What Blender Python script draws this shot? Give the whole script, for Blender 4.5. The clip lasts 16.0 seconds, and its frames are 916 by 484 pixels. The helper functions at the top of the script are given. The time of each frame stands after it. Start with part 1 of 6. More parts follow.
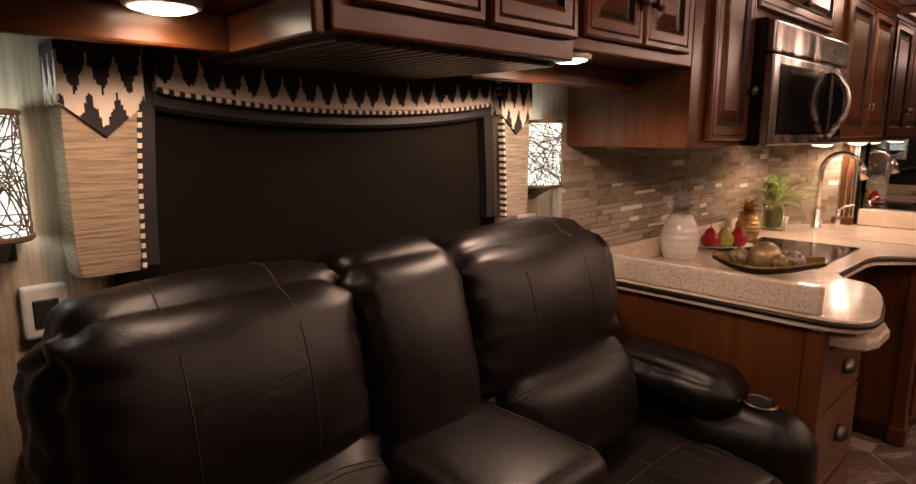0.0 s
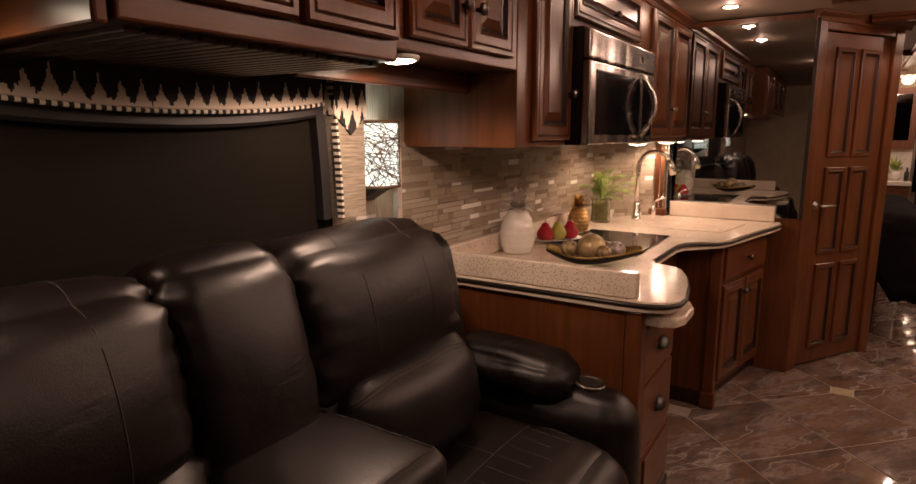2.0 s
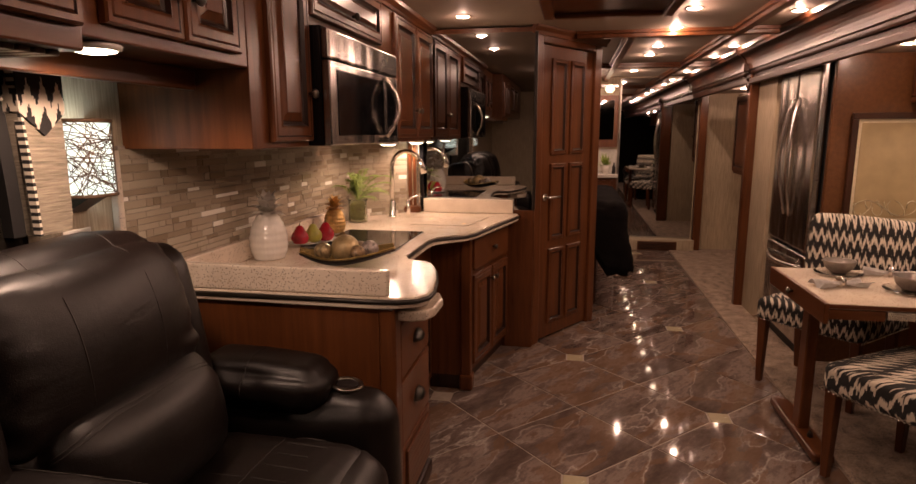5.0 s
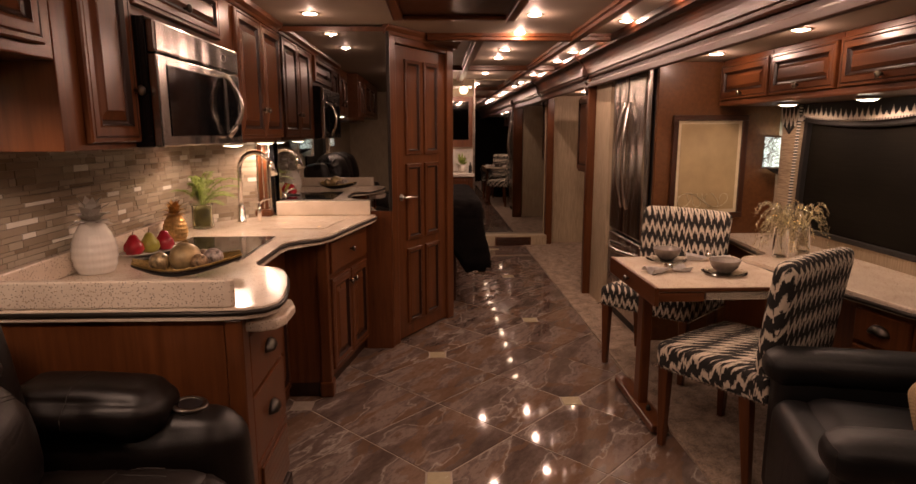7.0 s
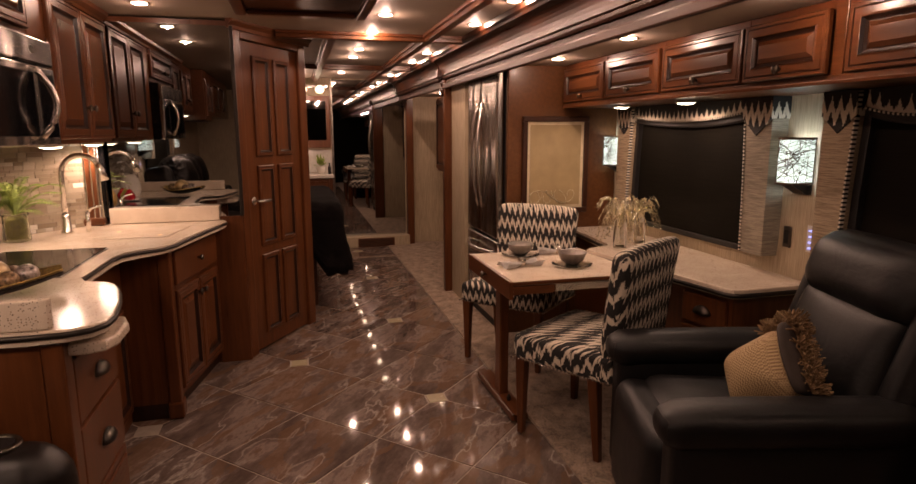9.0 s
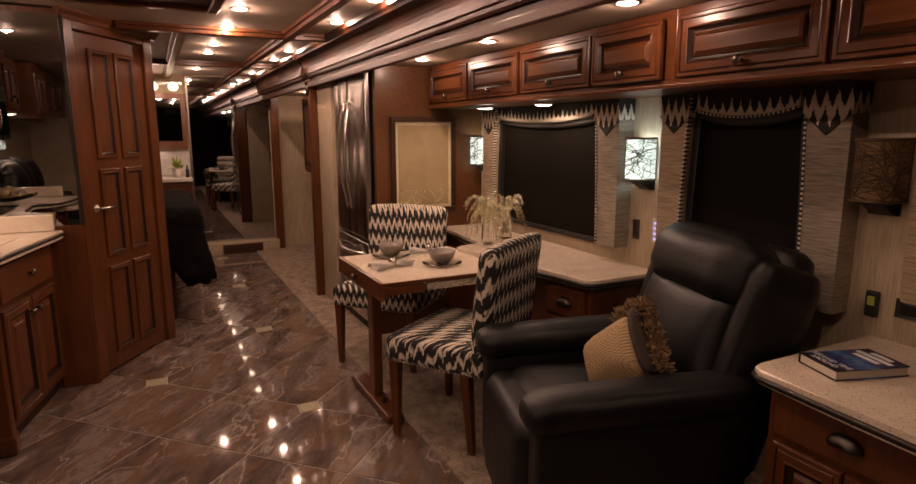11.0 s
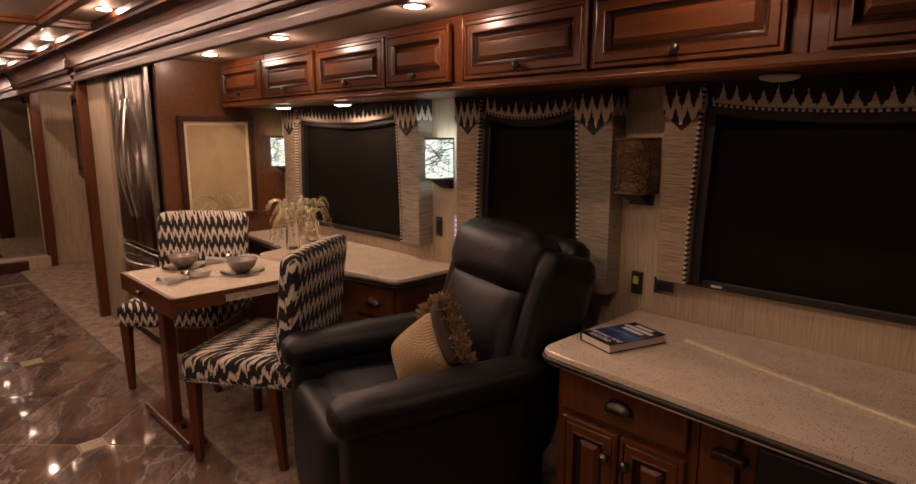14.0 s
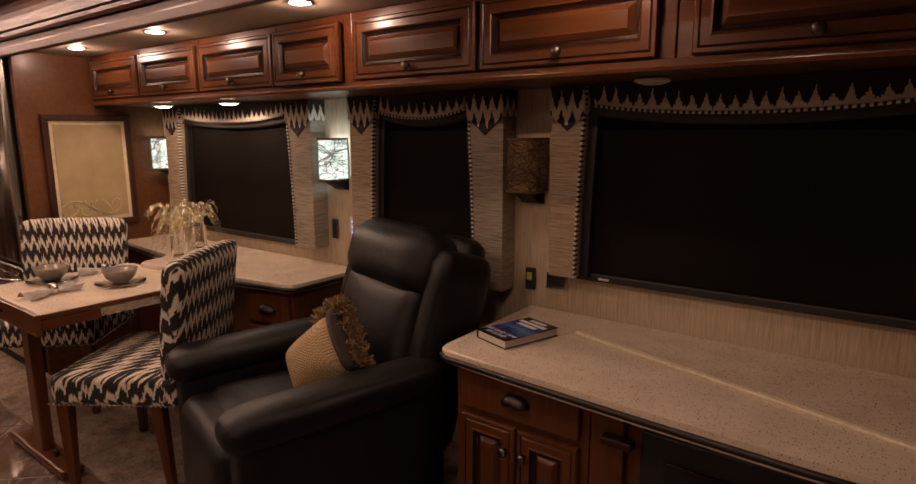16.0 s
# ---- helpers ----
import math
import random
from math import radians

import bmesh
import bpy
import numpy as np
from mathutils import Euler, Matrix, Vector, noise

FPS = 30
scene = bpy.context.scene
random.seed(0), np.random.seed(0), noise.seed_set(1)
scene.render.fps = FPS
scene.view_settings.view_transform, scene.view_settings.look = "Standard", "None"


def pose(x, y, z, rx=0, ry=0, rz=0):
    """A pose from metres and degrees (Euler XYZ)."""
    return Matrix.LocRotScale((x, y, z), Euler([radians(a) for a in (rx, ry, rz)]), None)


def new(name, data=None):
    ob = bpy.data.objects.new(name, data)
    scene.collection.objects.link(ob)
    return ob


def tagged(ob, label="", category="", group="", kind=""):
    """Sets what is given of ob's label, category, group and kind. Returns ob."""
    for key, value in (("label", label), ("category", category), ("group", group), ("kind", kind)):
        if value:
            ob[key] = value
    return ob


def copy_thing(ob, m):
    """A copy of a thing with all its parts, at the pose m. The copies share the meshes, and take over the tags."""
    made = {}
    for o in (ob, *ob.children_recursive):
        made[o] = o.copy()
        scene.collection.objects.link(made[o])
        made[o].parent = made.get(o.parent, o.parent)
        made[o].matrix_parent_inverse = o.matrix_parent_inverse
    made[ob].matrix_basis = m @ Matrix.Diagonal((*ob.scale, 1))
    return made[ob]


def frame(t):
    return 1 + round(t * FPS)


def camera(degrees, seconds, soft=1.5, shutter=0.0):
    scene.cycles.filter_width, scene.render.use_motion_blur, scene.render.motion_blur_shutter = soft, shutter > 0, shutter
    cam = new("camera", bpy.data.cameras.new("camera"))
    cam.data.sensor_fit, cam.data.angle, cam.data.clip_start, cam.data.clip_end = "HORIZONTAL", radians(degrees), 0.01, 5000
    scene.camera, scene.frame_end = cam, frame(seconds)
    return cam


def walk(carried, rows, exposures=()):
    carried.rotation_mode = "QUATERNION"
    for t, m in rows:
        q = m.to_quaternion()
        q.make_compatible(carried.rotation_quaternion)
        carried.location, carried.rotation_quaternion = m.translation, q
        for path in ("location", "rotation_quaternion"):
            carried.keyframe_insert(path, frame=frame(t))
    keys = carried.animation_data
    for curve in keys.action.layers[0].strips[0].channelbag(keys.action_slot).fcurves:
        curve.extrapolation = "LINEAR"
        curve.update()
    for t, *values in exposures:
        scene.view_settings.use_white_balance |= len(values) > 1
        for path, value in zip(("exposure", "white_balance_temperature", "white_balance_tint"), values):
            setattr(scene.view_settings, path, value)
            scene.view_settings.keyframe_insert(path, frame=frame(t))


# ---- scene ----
cam = camera(74.0, 16.0)
EYE, PITCH, ROLL = 1.428, -10.22, 0.12
ROWS = [
    (0.0, 0.0908, 0.1774, -43.91),
    (0.5, 0.1012, 0.1717, -47.32),
    (1.0, 0.1117, 0.1650, -50.91),
    (1.5, 0.1212, 0.1582, -54.24),
    (2.0, 0.1304, 0.1507, -57.67),
    (2.5, 0.1402, 0.1416, -61.52),
    (3.0, 0.1489, 0.1324, -65.16),
    (3.5, 0.1570, 0.1228, -68.76),
    (4.0, 0.1643, 0.1128, -72.34),
    (6.5, 0.1897, 0.0610, -88.99),
    (7.0, 0.1928, 0.0506, -92.11),
    (7.5, 0.1953, 0.0396, -95.36),
    (8.0, 0.1971, 0.0293, -98.35),
    (8.5, 0.1985, 0.0181, -101.59),
    (9.0, 0.1992, 0.0070, -104.79),
    (11.5, 0.1946, -0.0431, -119.30),
    (12.0, 0.1922, -0.0527, -122.15),
    (12.5, 0.1891, -0.0629, -125.22),
    (13.0, 0.1854, -0.0731, -128.33),
    (13.5, 0.1818, -0.0817, -131.01),
    (14.0, 0.1776, -0.0905, -133.82),
    (14.5, 0.1731, -0.0988, -136.51),
    (15.0, 0.1690, -0.1057, -138.84),
    (15.5, 0.1648, -0.1121, -141.02),
    (16.0, 0.1609, -0.1176, -142.99),
]
walk(cam, [(t, pose(x, y, EYE, 90 + PITCH, ROLL, yaw)) for t, x, y, yaw in ROWS])

# ---- light ----
world = bpy.data.worlds.new("world")
world.use_nodes = True
world.node_tree.nodes["Background"].inputs[0].default_value = (0.02, 0.025, 0.04, 1)
world.node_tree.nodes["Background"].inputs[1].default_value = 0.3
scene.world = world
scene.view_settings.exposure = -0.19
WARM, PUCK, COOL = (1.0, 0.605, 0.455), (1.0, 0.65, 0.48), (0.86, 0.96, 1.0)
DOWN_W, PUCK_W, SCONCE_W = 19.0, 7.0, 1.3


def lamp(kind, place, watts, colour, radius=0.03, cone=172):
    data = bpy.data.lights.new("lamp_light", kind)
    data.energy, data.color = watts, colour
    data.shadow_soft_size = radius
    if kind == "SPOT":
        data.spot_size, data.spot_blend = radians(cone), 0.35
    ob = new("lamp_light", data)
    ob.location = place
    return ob


# ---- materials ----
def material(name):
    m = bpy.data.materials.new(name)
    m.use_nodes = True
    return m, m.node_tree, m.node_tree.nodes["Principled BSDF"]


def put(tree, kind, **values):
    n = tree.nodes.new(kind)
    for k, v in values.items():
        if k in ("operation", "data_type", "blend_type", "noise_dimensions", "feature", "wave_type", "bands_direction", "distance"):
            if k == "operation": n.operation = v
            elif k == "data_type": n.data_type = v
            elif k == "blend_type": n.blend_type = v
            elif k == "feature": n.feature = v
            elif k == "bands_direction": n.bands_direction = v
            elif k == "distance": n.distance = v
        else:
            n.inputs[k.replace("_", " ")].default_value = v
    return n


def ramp(tree, source, stops):
    r = tree.nodes.new("ShaderNodeValToRGB")
    el = r.color_ramp.elements
    while len(el) < len(stops):
        el.new(0.5)
    for e, (p, c) in zip(el, stops):
        e.position, e.color = p, (*c, 1)
    tree.links.new(source, r.inputs[0])
    return r.outputs[0]


def coords(tree, scale=(1, 1, 1), kind="Object", rot=(0, 0, 0)):
    c, m = tree.nodes.new("ShaderNodeTexCoord"), tree.nodes.new("ShaderNodeMapping")
    m.inputs["Scale"].default_value = scale
    m.inputs["Rotation"].default_value = [radians(a) for a in rot]
    tree.links.new(c.outputs[kind], m.inputs[0])
    return m.outputs[0]


def noise_of(tree, vec, scale, detail=4.0, rough=0.55):
    n = tree.nodes.new("ShaderNodeTexNoise")
    n.inputs["Scale"].default_value, n.inputs["Detail"].default_value, n.inputs["Roughness"].default_value = scale, detail, rough
    tree.links.new(vec, n.inputs["Vector"])
    return n.outputs["Fac"]


def math_of(tree, op, a, b=None, c=None):
    n = tree.nodes.new("ShaderNodeMath")
    n.operation = op
    for i, v in enumerate((a, b, c)):
        if v is None:
            continue
        if isinstance(v, (int, float)):
            n.inputs[i].default_value = v
        else:
            tree.links.new(v, n.inputs[i])
    return n.outputs[0]


def mix_of(tree, fac, a, b):
    n = tree.nodes.new("ShaderNodeMix")
    n.data_type = "RGBA"
    for i, v in ((0, fac), (6, a), (7, b)):
        if isinstance(v, (int, float)):
            n.inputs[i].default_value = v
        elif isinstance(v, tuple):
            n.inputs[i].default_value = (*v, 1)
        else:
            tree.links.new(v, n.inputs[i])
    return n.outputs[2]


def bump(tree, bsdf, height, strength=0.2, distance=0.002):
    b = tree.nodes.new("ShaderNodeBump")
    b.inputs["Strength"].default_value, b.inputs["Distance"].default_value = strength, distance
    tree.links.new(height, b.inputs["Height"])
    tree.links.new(b.outputs[0], bsdf.inputs["Normal"])


def simple(name, colour, rough=0.5, metal=0.0, var=0.12, scale=30.0, rel=0.0, coat=0.0):
    m, t, b = material(name)
    f = noise_of(t, coords(t), scale)
    lo, hi = tuple(c * (1 - var) for c in colour), tuple(min(1, c * (1 + var)) for c in colour)
    t.links.new(ramp(t, f, [(0.3, lo), (0.7, hi)]), b.inputs["Base Color"])
    r = math_of(t, "MULTIPLY_ADD", noise_of(t, coords(t), scale * 0.3), 0.16, rough - 0.08)
    t.links.new(r, b.inputs["Roughness"])
    b.inputs["Metallic"].default_value = metal
    b.inputs["Coat Weight"].default_value = coat
    b.inputs["Coat Roughness"].default_value = 0.15
    if rel:
        bump(t, b, f, rel)
    return m


def wood(name, dark, light, along="z", rough=0.3):
    m, t, b = material(name)
    s = {"x": (1.2, 18, 18), "y": (18, 1.2, 18), "z": (18, 18, 1.2)}[along]
    v = coords(t, s)
    f = noise_of(t, v, 2.2, 6, 0.6)
    g = noise_of(t, coords(t), 3.0, 2)
    k = math_of(t, "ADD", math_of(t, "MULTIPLY", f, 0.7), math_of(t, "MULTIPLY", g, 0.3))
    t.links.new(ramp(t, k, [(0.3, dark), (0.68, light)]), b.inputs["Base Color"])
    t.links.new(math_of(t, "MULTIPLY_ADD", f, 0.15, rough - 0.07), b.inputs["Roughness"])
    b.inputs["Coat Weight"].default_value, b.inputs["Coat Roughness"].default_value = 0.16, 0.20
    b.inputs["Specular IOR Level"].default_value = 0.3
    bump(t, b, f, 0.06)
    return m


CHERRY = wood("cherry_wood", (0.060, 0.0192, 0.0062), (0.138, 0.0455, 0.0145))
CHERRY_X = wood("cherry_wood_long", (0.060, 0.0192, 0.0062), (0.138, 0.0455, 0.0145), "x")
CHERRY_Y = wood("cherry_wood_across", (0.060, 0.0192, 0.0062), (0.138, 0.0455, 0.0145), "y")
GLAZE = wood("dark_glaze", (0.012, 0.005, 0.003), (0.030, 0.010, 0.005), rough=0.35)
DARKWOOD = wood("dark_wood", (0.03, 0.012, 0.007), (0.055, 0.022, 0.012))


def leather(name, colour, rough=0.36):
    m, t, b = material(name)
    v = t.nodes.new("ShaderNodeTexVoronoi")
    v.inputs["Scale"].default_value = 420
    c = coords(t)
    t.links.new(c, v.inputs["Vector"])
    big = noise_of(t, c, 5, 3)
    t.links.new(ramp(t, big, [(0.3, tuple(x * 0.75 for x in colour)), (0.75, tuple(x * 1.3 for x in colour))]), b.inputs["Base Color"])
    t.links.new(math_of(t, "MULTIPLY_ADD", big, 0.22, rough - 0.1), b.inputs["Roughness"])
    w = t.nodes.new("ShaderNodeTexNoise")
    w.inputs["Scale"].default_value, w.inputs["Detail"].default_value, w.inputs["Distortion"].default_value = 4.0, 3, 1.2
    t.links.new(coords(t, (1, 1, 1.5)), w.inputs["Vector"])
    crease = math_of(t, "MINIMUM", math_of(t, "DIVIDE", math_of(t, "ABSOLUTE", math_of(t, "SUBTRACT", w.outputs["Fac"], 0.5)), 0.07), 1.0)
    crease = math_of(t, "MULTIPLY", crease, ramp(t, noise_of(t, c, 3.2, 2), [(0.45, (0, 0, 0)), (0.65, (1, 1, 1))]))
    h = math_of(t, "ADD", math_of(t, "MULTIPLY_ADD", v.outputs["Distance"], 0.3, math_of(t, "MULTIPLY", crease, 0.6)), math_of(t, "MULTIPLY", noise_of(t, coords(t, (1, 1, 1.6)), 45, 4), 0.9))
    b.inputs["Specular IOR Level"].default_value = 0.36
    bump(t, b, h, 0.26, 0.003)
    return m


LEATHER = leather("sofa_leather", (0.0060, 0.0036, 0.0030), 0.38)
LEATHER_B = leather("recliner_leather", (0.0055, 0.0052, 0.0058), 0.42)
THREAD = simple("seam_thread", (0.012, 0.008, 0.006), 0.7)


def stone_top(name):
    m, t, b = material(name)
    c = coords(t)
    v = t.nodes.new("ShaderNodeTexVoronoi")
    v.inputs["Scale"].default_value = 150
    t.links.new(c, v.inputs["Vector"])
    hue = t.nodes.new("ShaderNodeSeparateColor")
    t.links.new(v.outputs["Color"], hue.inputs[0])
    pick = math_of(t, "GREATER_THAN", hue.outputs[0], 0.60)
    near = math_of(t, "LESS_THAN", v.outputs["Distance"], 0.30)
    fleck = math_of(t, "MULTIPLY", pick, near)
    base = ramp(t, noise_of(t, c, 9, 5), [(0.3, (0.58, 0.48, 0.38)), (0.7, (0.70, 0.60, 0.49))])
    tint = mix_of(t, hue.outputs[1], (0.34, 0.235, 0.15), (0.16, 0.14, 0.13))
    v2 = t.nodes.new("ShaderNodeTexVoronoi")
    v2.inputs["Scale"].default_value = 210
    t.links.new(c, v2.inputs["Vector"])
    light = math_of(t, "MULTIPLY", math_of(t, "LESS_THAN", v2.outputs["Distance"], 0.25), 0.5)
    col = mix_of(t, fleck, mix_of(t, light, base, (0.74, 0.66, 0.55)), tint)
    t.links.new(col, b.inputs["Base Color"])
    b.inputs["Roughness"].default_value = 0.16
    return m


STONE = stone_top("speckled_solid_surface")


def marble(name):
    m, t, b = material(name)
    inf = t.nodes.new("ShaderNodeObjectInfo")
    c = coords(t)
    add = t.nodes.new("ShaderNodeVectorMath")
    add.operation = "MULTIPLY_ADD"
    t.links.new(inf.outputs["Random"], add.inputs[0])
    add.inputs[1].default_value = (31, 17, 9)
    t.links.new(c, add.inputs[2])
    mp = t.nodes.new("ShaderNodeMapping")
    mp.inputs["Scale"].default_value = (1.0, 2.5, 1)
    turn = t.nodes.new("ShaderNodeMapping")
    turn.inputs["Rotation"].default_value = (0, 0, 0.55)
    t.links.new(add.outputs[0], turn.inputs[0])
    t.links.new(turn.outputs[0], mp.inputs[0])
    n1 = noise_of(t, mp.outputs[0], 1.9, 11, 0.74)
    base = ramp(t, n1, [(0.28, (0.062, 0.043, 0.037)), (0.42, (0.108, 0.077, 0.066)), (0.50, (0.156, 0.116, 0.101)), (0.56, (0.25, 0.190, 0.165)), (0.62, (0.144, 0.096, 0.074)), (0.72, (0.19, 0.110, 0.060))])
    w = t.nodes.new("ShaderNodeTexNoise")
    w.inputs["Scale"].default_value, w.inputs["Detail"].default_value, w.inputs["Distortion"].default_value = 1.9, 11, 0.15
    t.links.new(mp.outputs[0], w.inputs["Vector"])
    near = math_of(t, "DIVIDE", math_of(t, "ABSOLUTE", math_of(t, "SUBTRACT", w.outputs["Fac"], 0.5)), 0.022)
    vein = math_of(t, "POWER", math_of(t, "SUBTRACT", 1.0, math_of(t, "MINIMUM", near, 1.0)), 2.5)
    patch = ramp(t, noise_of(t, mp.outputs[0], 1.4, 3), [(0.38, (0, 0, 0)), (0.56, (1, 1, 1))])
    soft = math_of(t, "MULTIPLY", math_of(t, "MULTIPLY", vein, patch), 0.85)
    w2 = t.nodes.new("ShaderNodeTexNoise")
    w2.inputs["Scale"].default_value, w2.inputs["Detail"].default_value, w2.inputs["Distortion"].default_value = 1.2, 6, 0.2
    t.links.new(mp.outputs[0], w2.inputs["Vector"])
    rust = math_of(t, "MULTIPLY", math_of(t, "LESS_THAN", math_of(t, "ABSOLUTE", math_of(t, "SUBTRACT", w2.outputs["Fac"], 0.52)), 0.03), 0.5)
    col = mix_of(t, soft, mix_of(t, rust, base, (0.18, 0.10, 0.055)), (0.44, 0.385, 0.345))
    t.links.new(col, b.inputs["Base Color"])
    b.inputs["Roughness"].default_value = 0.045
    b.inputs["Specular IOR Level"].default_value = 0.6
    bump(t, b, noise_of(t, c, 7, 2), 0.02, 0.002)
    return m


MARBLE = marble("marble_tile")
GROUT = simple("grout", (0.34, 0.28, 0.23), 0.6)
INLAY = simple("cream_inlay", (0.42, 0.36, 0.24), 0.25, var=0.08)


def carpet_mat(name):
    m, t, b = material(name)
    c = coords(t)
    f = noise_of(t, c, 130, 4, 0.75)
    g = noise_of(t, c, 14, 5)
    k = math_of(t, "ADD", math_of(t, "MULTIPLY", f, 0.6), math_of(t, "MULTIPLY", g, 0.4))
    t.links.new(ramp(t, k, [(0.40, (0.12, 0.078, 0.052)), (0.60, (0.50, 0.365, 0.265))]), b.inputs["Base Color"])
    b.inputs["Roughness"].default_value = 0.95
    b.inputs["Sheen Weight"].default_value = 0.2
    bump(t, b, k, 0.9, 0.012)
    return m


CARPET = carpet_mat("beige_carpet")


def streaked(name, dark, light, scale, rough=0.7, rel=0.15):
    m, t, b = material(name)
    f = noise_of(t, coords(t, scale), 1.0, 4, 0.6)
    g = noise_of(t, coords(t), 2.5, 2)
    k = math_of(t, "ADD", math_of(t, "MULTIPLY", f, 0.75), math_of(t, "MULTIPLY", g, 0.25))
    t.links.new(ramp(t, k, [(0.33, dark), (0.66, light)]), b.inputs["Base Color"])
    b.inputs["Roughness"].default_value = rough
    bump(t, b, f, rel, 0.003)
    return m


WALLPAPER = streaked("streaked_wallpaper", (0.33, 0.258, 0.172), (0.58, 0.478, 0.335), (170, 170, 8), 0.6)
CEILING = simple("cream_ceiling_panel", (0.36, 0.30, 0.235), 0.66, var=0.05, scale=4)
WEAVE = streaked("woven_grass_cloth", (0.15, 0.105, 0.065), (0.43, 0.33, 0.22), (14, 14, 260), 0.85, 0.6)
WEAVE_GREY = streaked("woven_grey_cloth", (0.12, 0.10, 0.075), (0.34, 0.29, 0.22), (14, 14, 230), 0.85, 0.5)
SHADE = streaked("black_roller_shade", (0.0048, 0.0039, 0.0028), (0.0100, 0.0082, 0.0059), (4, 4, 300), 0.75, 0.1)
SHADE.node_tree.nodes["Principled BSDF"].inputs["Specular IOR Level"].default_value = 0.06
BLACK = simple("black_vinyl", (0.011, 0.010, 0.010), 0.55)
FASCIA_DARK = wood("fascia_crown", (0.017, 0.0058, 0.0026), (0.036, 0.0122, 0.0053), "x", 0.30)
FASCIA = wood("fascia_wood", (0.022, 0.0075, 0.0034), (0.044, 0.015, 0.0068), "x", 0.42)
for _m in (FASCIA, FASCIA_DARK):
    _b = _m.node_tree.nodes["Principled BSDF"]
    _b.inputs["Coat Weight"].default_value, _b.inputs["Specular IOR Level"].default_value = 0.0, 0.2
DIVIDER = wood("brown_panel_wood", (0.070, 0.0265, 0.0085), (0.128, 0.050, 0.0160), "x", 0.4)


def brushed(name):
    m, t, b = material(name)
    f = noise_of(t, coords(t, (300, 300, 2)), 1.0, 3)
    t.links.new(ramp(t, f, [(0.3, (0.42, 0.395, 0.37)), (0.7, (0.53, 0.50, 0.47))]), b.inputs["Base Color"])
    b.inputs["Metallic"].default_value, b.inputs["Roughness"].default_value = 1.0, 0.22
    bump(t, b, noise_of(t, coords(t, (7, 7, 2.0)), 1.0, 1), 0.6, 0.02)
    return m


STEEL = brushed("stainless_steel")
CHROME = simple("brushed_nickel", (0.74, 0.70, 0.65), 0.24, 1.0, 0.04)
PEWTER = simple("antique_pewter", (0.17, 0.15, 0.13), 0.3, 1.0, 0.25)
BLACKGLASS = simple("black_glass", (0.006, 0.006, 0.007), 0.09, var=0.1)
MIRROR, _t, _b = material("mirror_glass")
_b.inputs["Base Color"].default_value, _b.inputs["Metallic"].default_value, _b.inputs["Roughness"].default_value = (0.44, 0.44, 0.44, 1), 1.0, 0.015
GLASS, _t, _b = material("clear_glass")
_b.inputs["Base Color"].default_value, _b.inputs["Transmission Weight"].default_value, _b.inputs["Roughness"].default_value, _b.inputs["IOR"].default_value = (0.96, 0.97, 0.96, 1), 1.0, 0.03, 1.12
SMOKE, _t, _b = material("smoky_glass")
_b.inputs["Base Color"].default_value, _b.inputs["Transmission Weight"].default_value, _b.inputs["Roughness"].default_value = (0.82, 0.85, 0.70, 1), 0.95, 0.06
_b.inputs["IOR"].default_value = 1.12
PORCELAIN = simple("white_porcelain", (0.72, 0.68, 0.62), 0.18, var=0.03)
GOLD = simple("gold_leaf", (0.60, 0.38, 0.14), 0.42, 0.6, 0.25, 60, 0.3)
RED = simple("red_glaze", (0.38, 0.018, 0.03), 0.15, var=0.3, scale=12)
GREEN_PEAR = simple("green_pear", (0.36, 0.33, 0.06), 0.3)
LEAF = simple("fern_green", (0.20, 0.27, 0.055), 0.5, var=0.4, scale=60)
WICKER = simple("vine_brown", (0.10, 0.055, 0.026), 0.6, var=0.4)
NAPKIN = simple("silver_linen", (0.58, 0.55, 0.53), 0.6, var=0.15, scale=60, rel=0.3)
BRONZE = simple("dark_bronze", (0.03, 0.024, 0.02), 0.4, 0.6)
WHITE = simple("white_plastic", (0.65, 0.62, 0.56), 0.4, var=0.04)


def glow(name, colour, strength):
    m, t, b = material(name)
    b.inputs["Base Color"].default_value = (0.8, 0.8, 0.75, 1)
    b.inputs["Emission Color"].default_value = (*colour, 1)
    b.inputs["Emission Strength"].default_value = strength
    return m


GLOW_DOWN = glow("downlight_lens", (1.0, 0.74, 0.5), 50)
GLOW_PUCK = glow("puck_lens", (1.0, 0.80, 0.58), 16)
_m, _t, _b = material("lit_linen_shade")
_f = noise_of(_t, coords(_t), 9, 3)
_t.links.new(ramp(_t, _f, [(0.3, (0.55, 0.72, 0.70)), (0.7, (0.92, 1.0, 0.95))]), _b.inputs["Emission Color"])
_b.inputs["Emission Strength"].default_value = 0.85
_b.inputs["Base Color"].default_value = (0.7, 0.7, 0.62, 1)
GLOW_SHADE = _m
UNLIT_SHADE = streaked("unlit_amber_linen", (0.34, 0.22, 0.10), (0.56, 0.38, 0.19), (60, 60, 60), 0.7)
LED_BLUE = glow("blue_indicator", (0.15, 0.25, 1.0), 2.5)
LED_GREEN = glow("green_indicator", (0.3, 1.0, 0.1), 0.5)


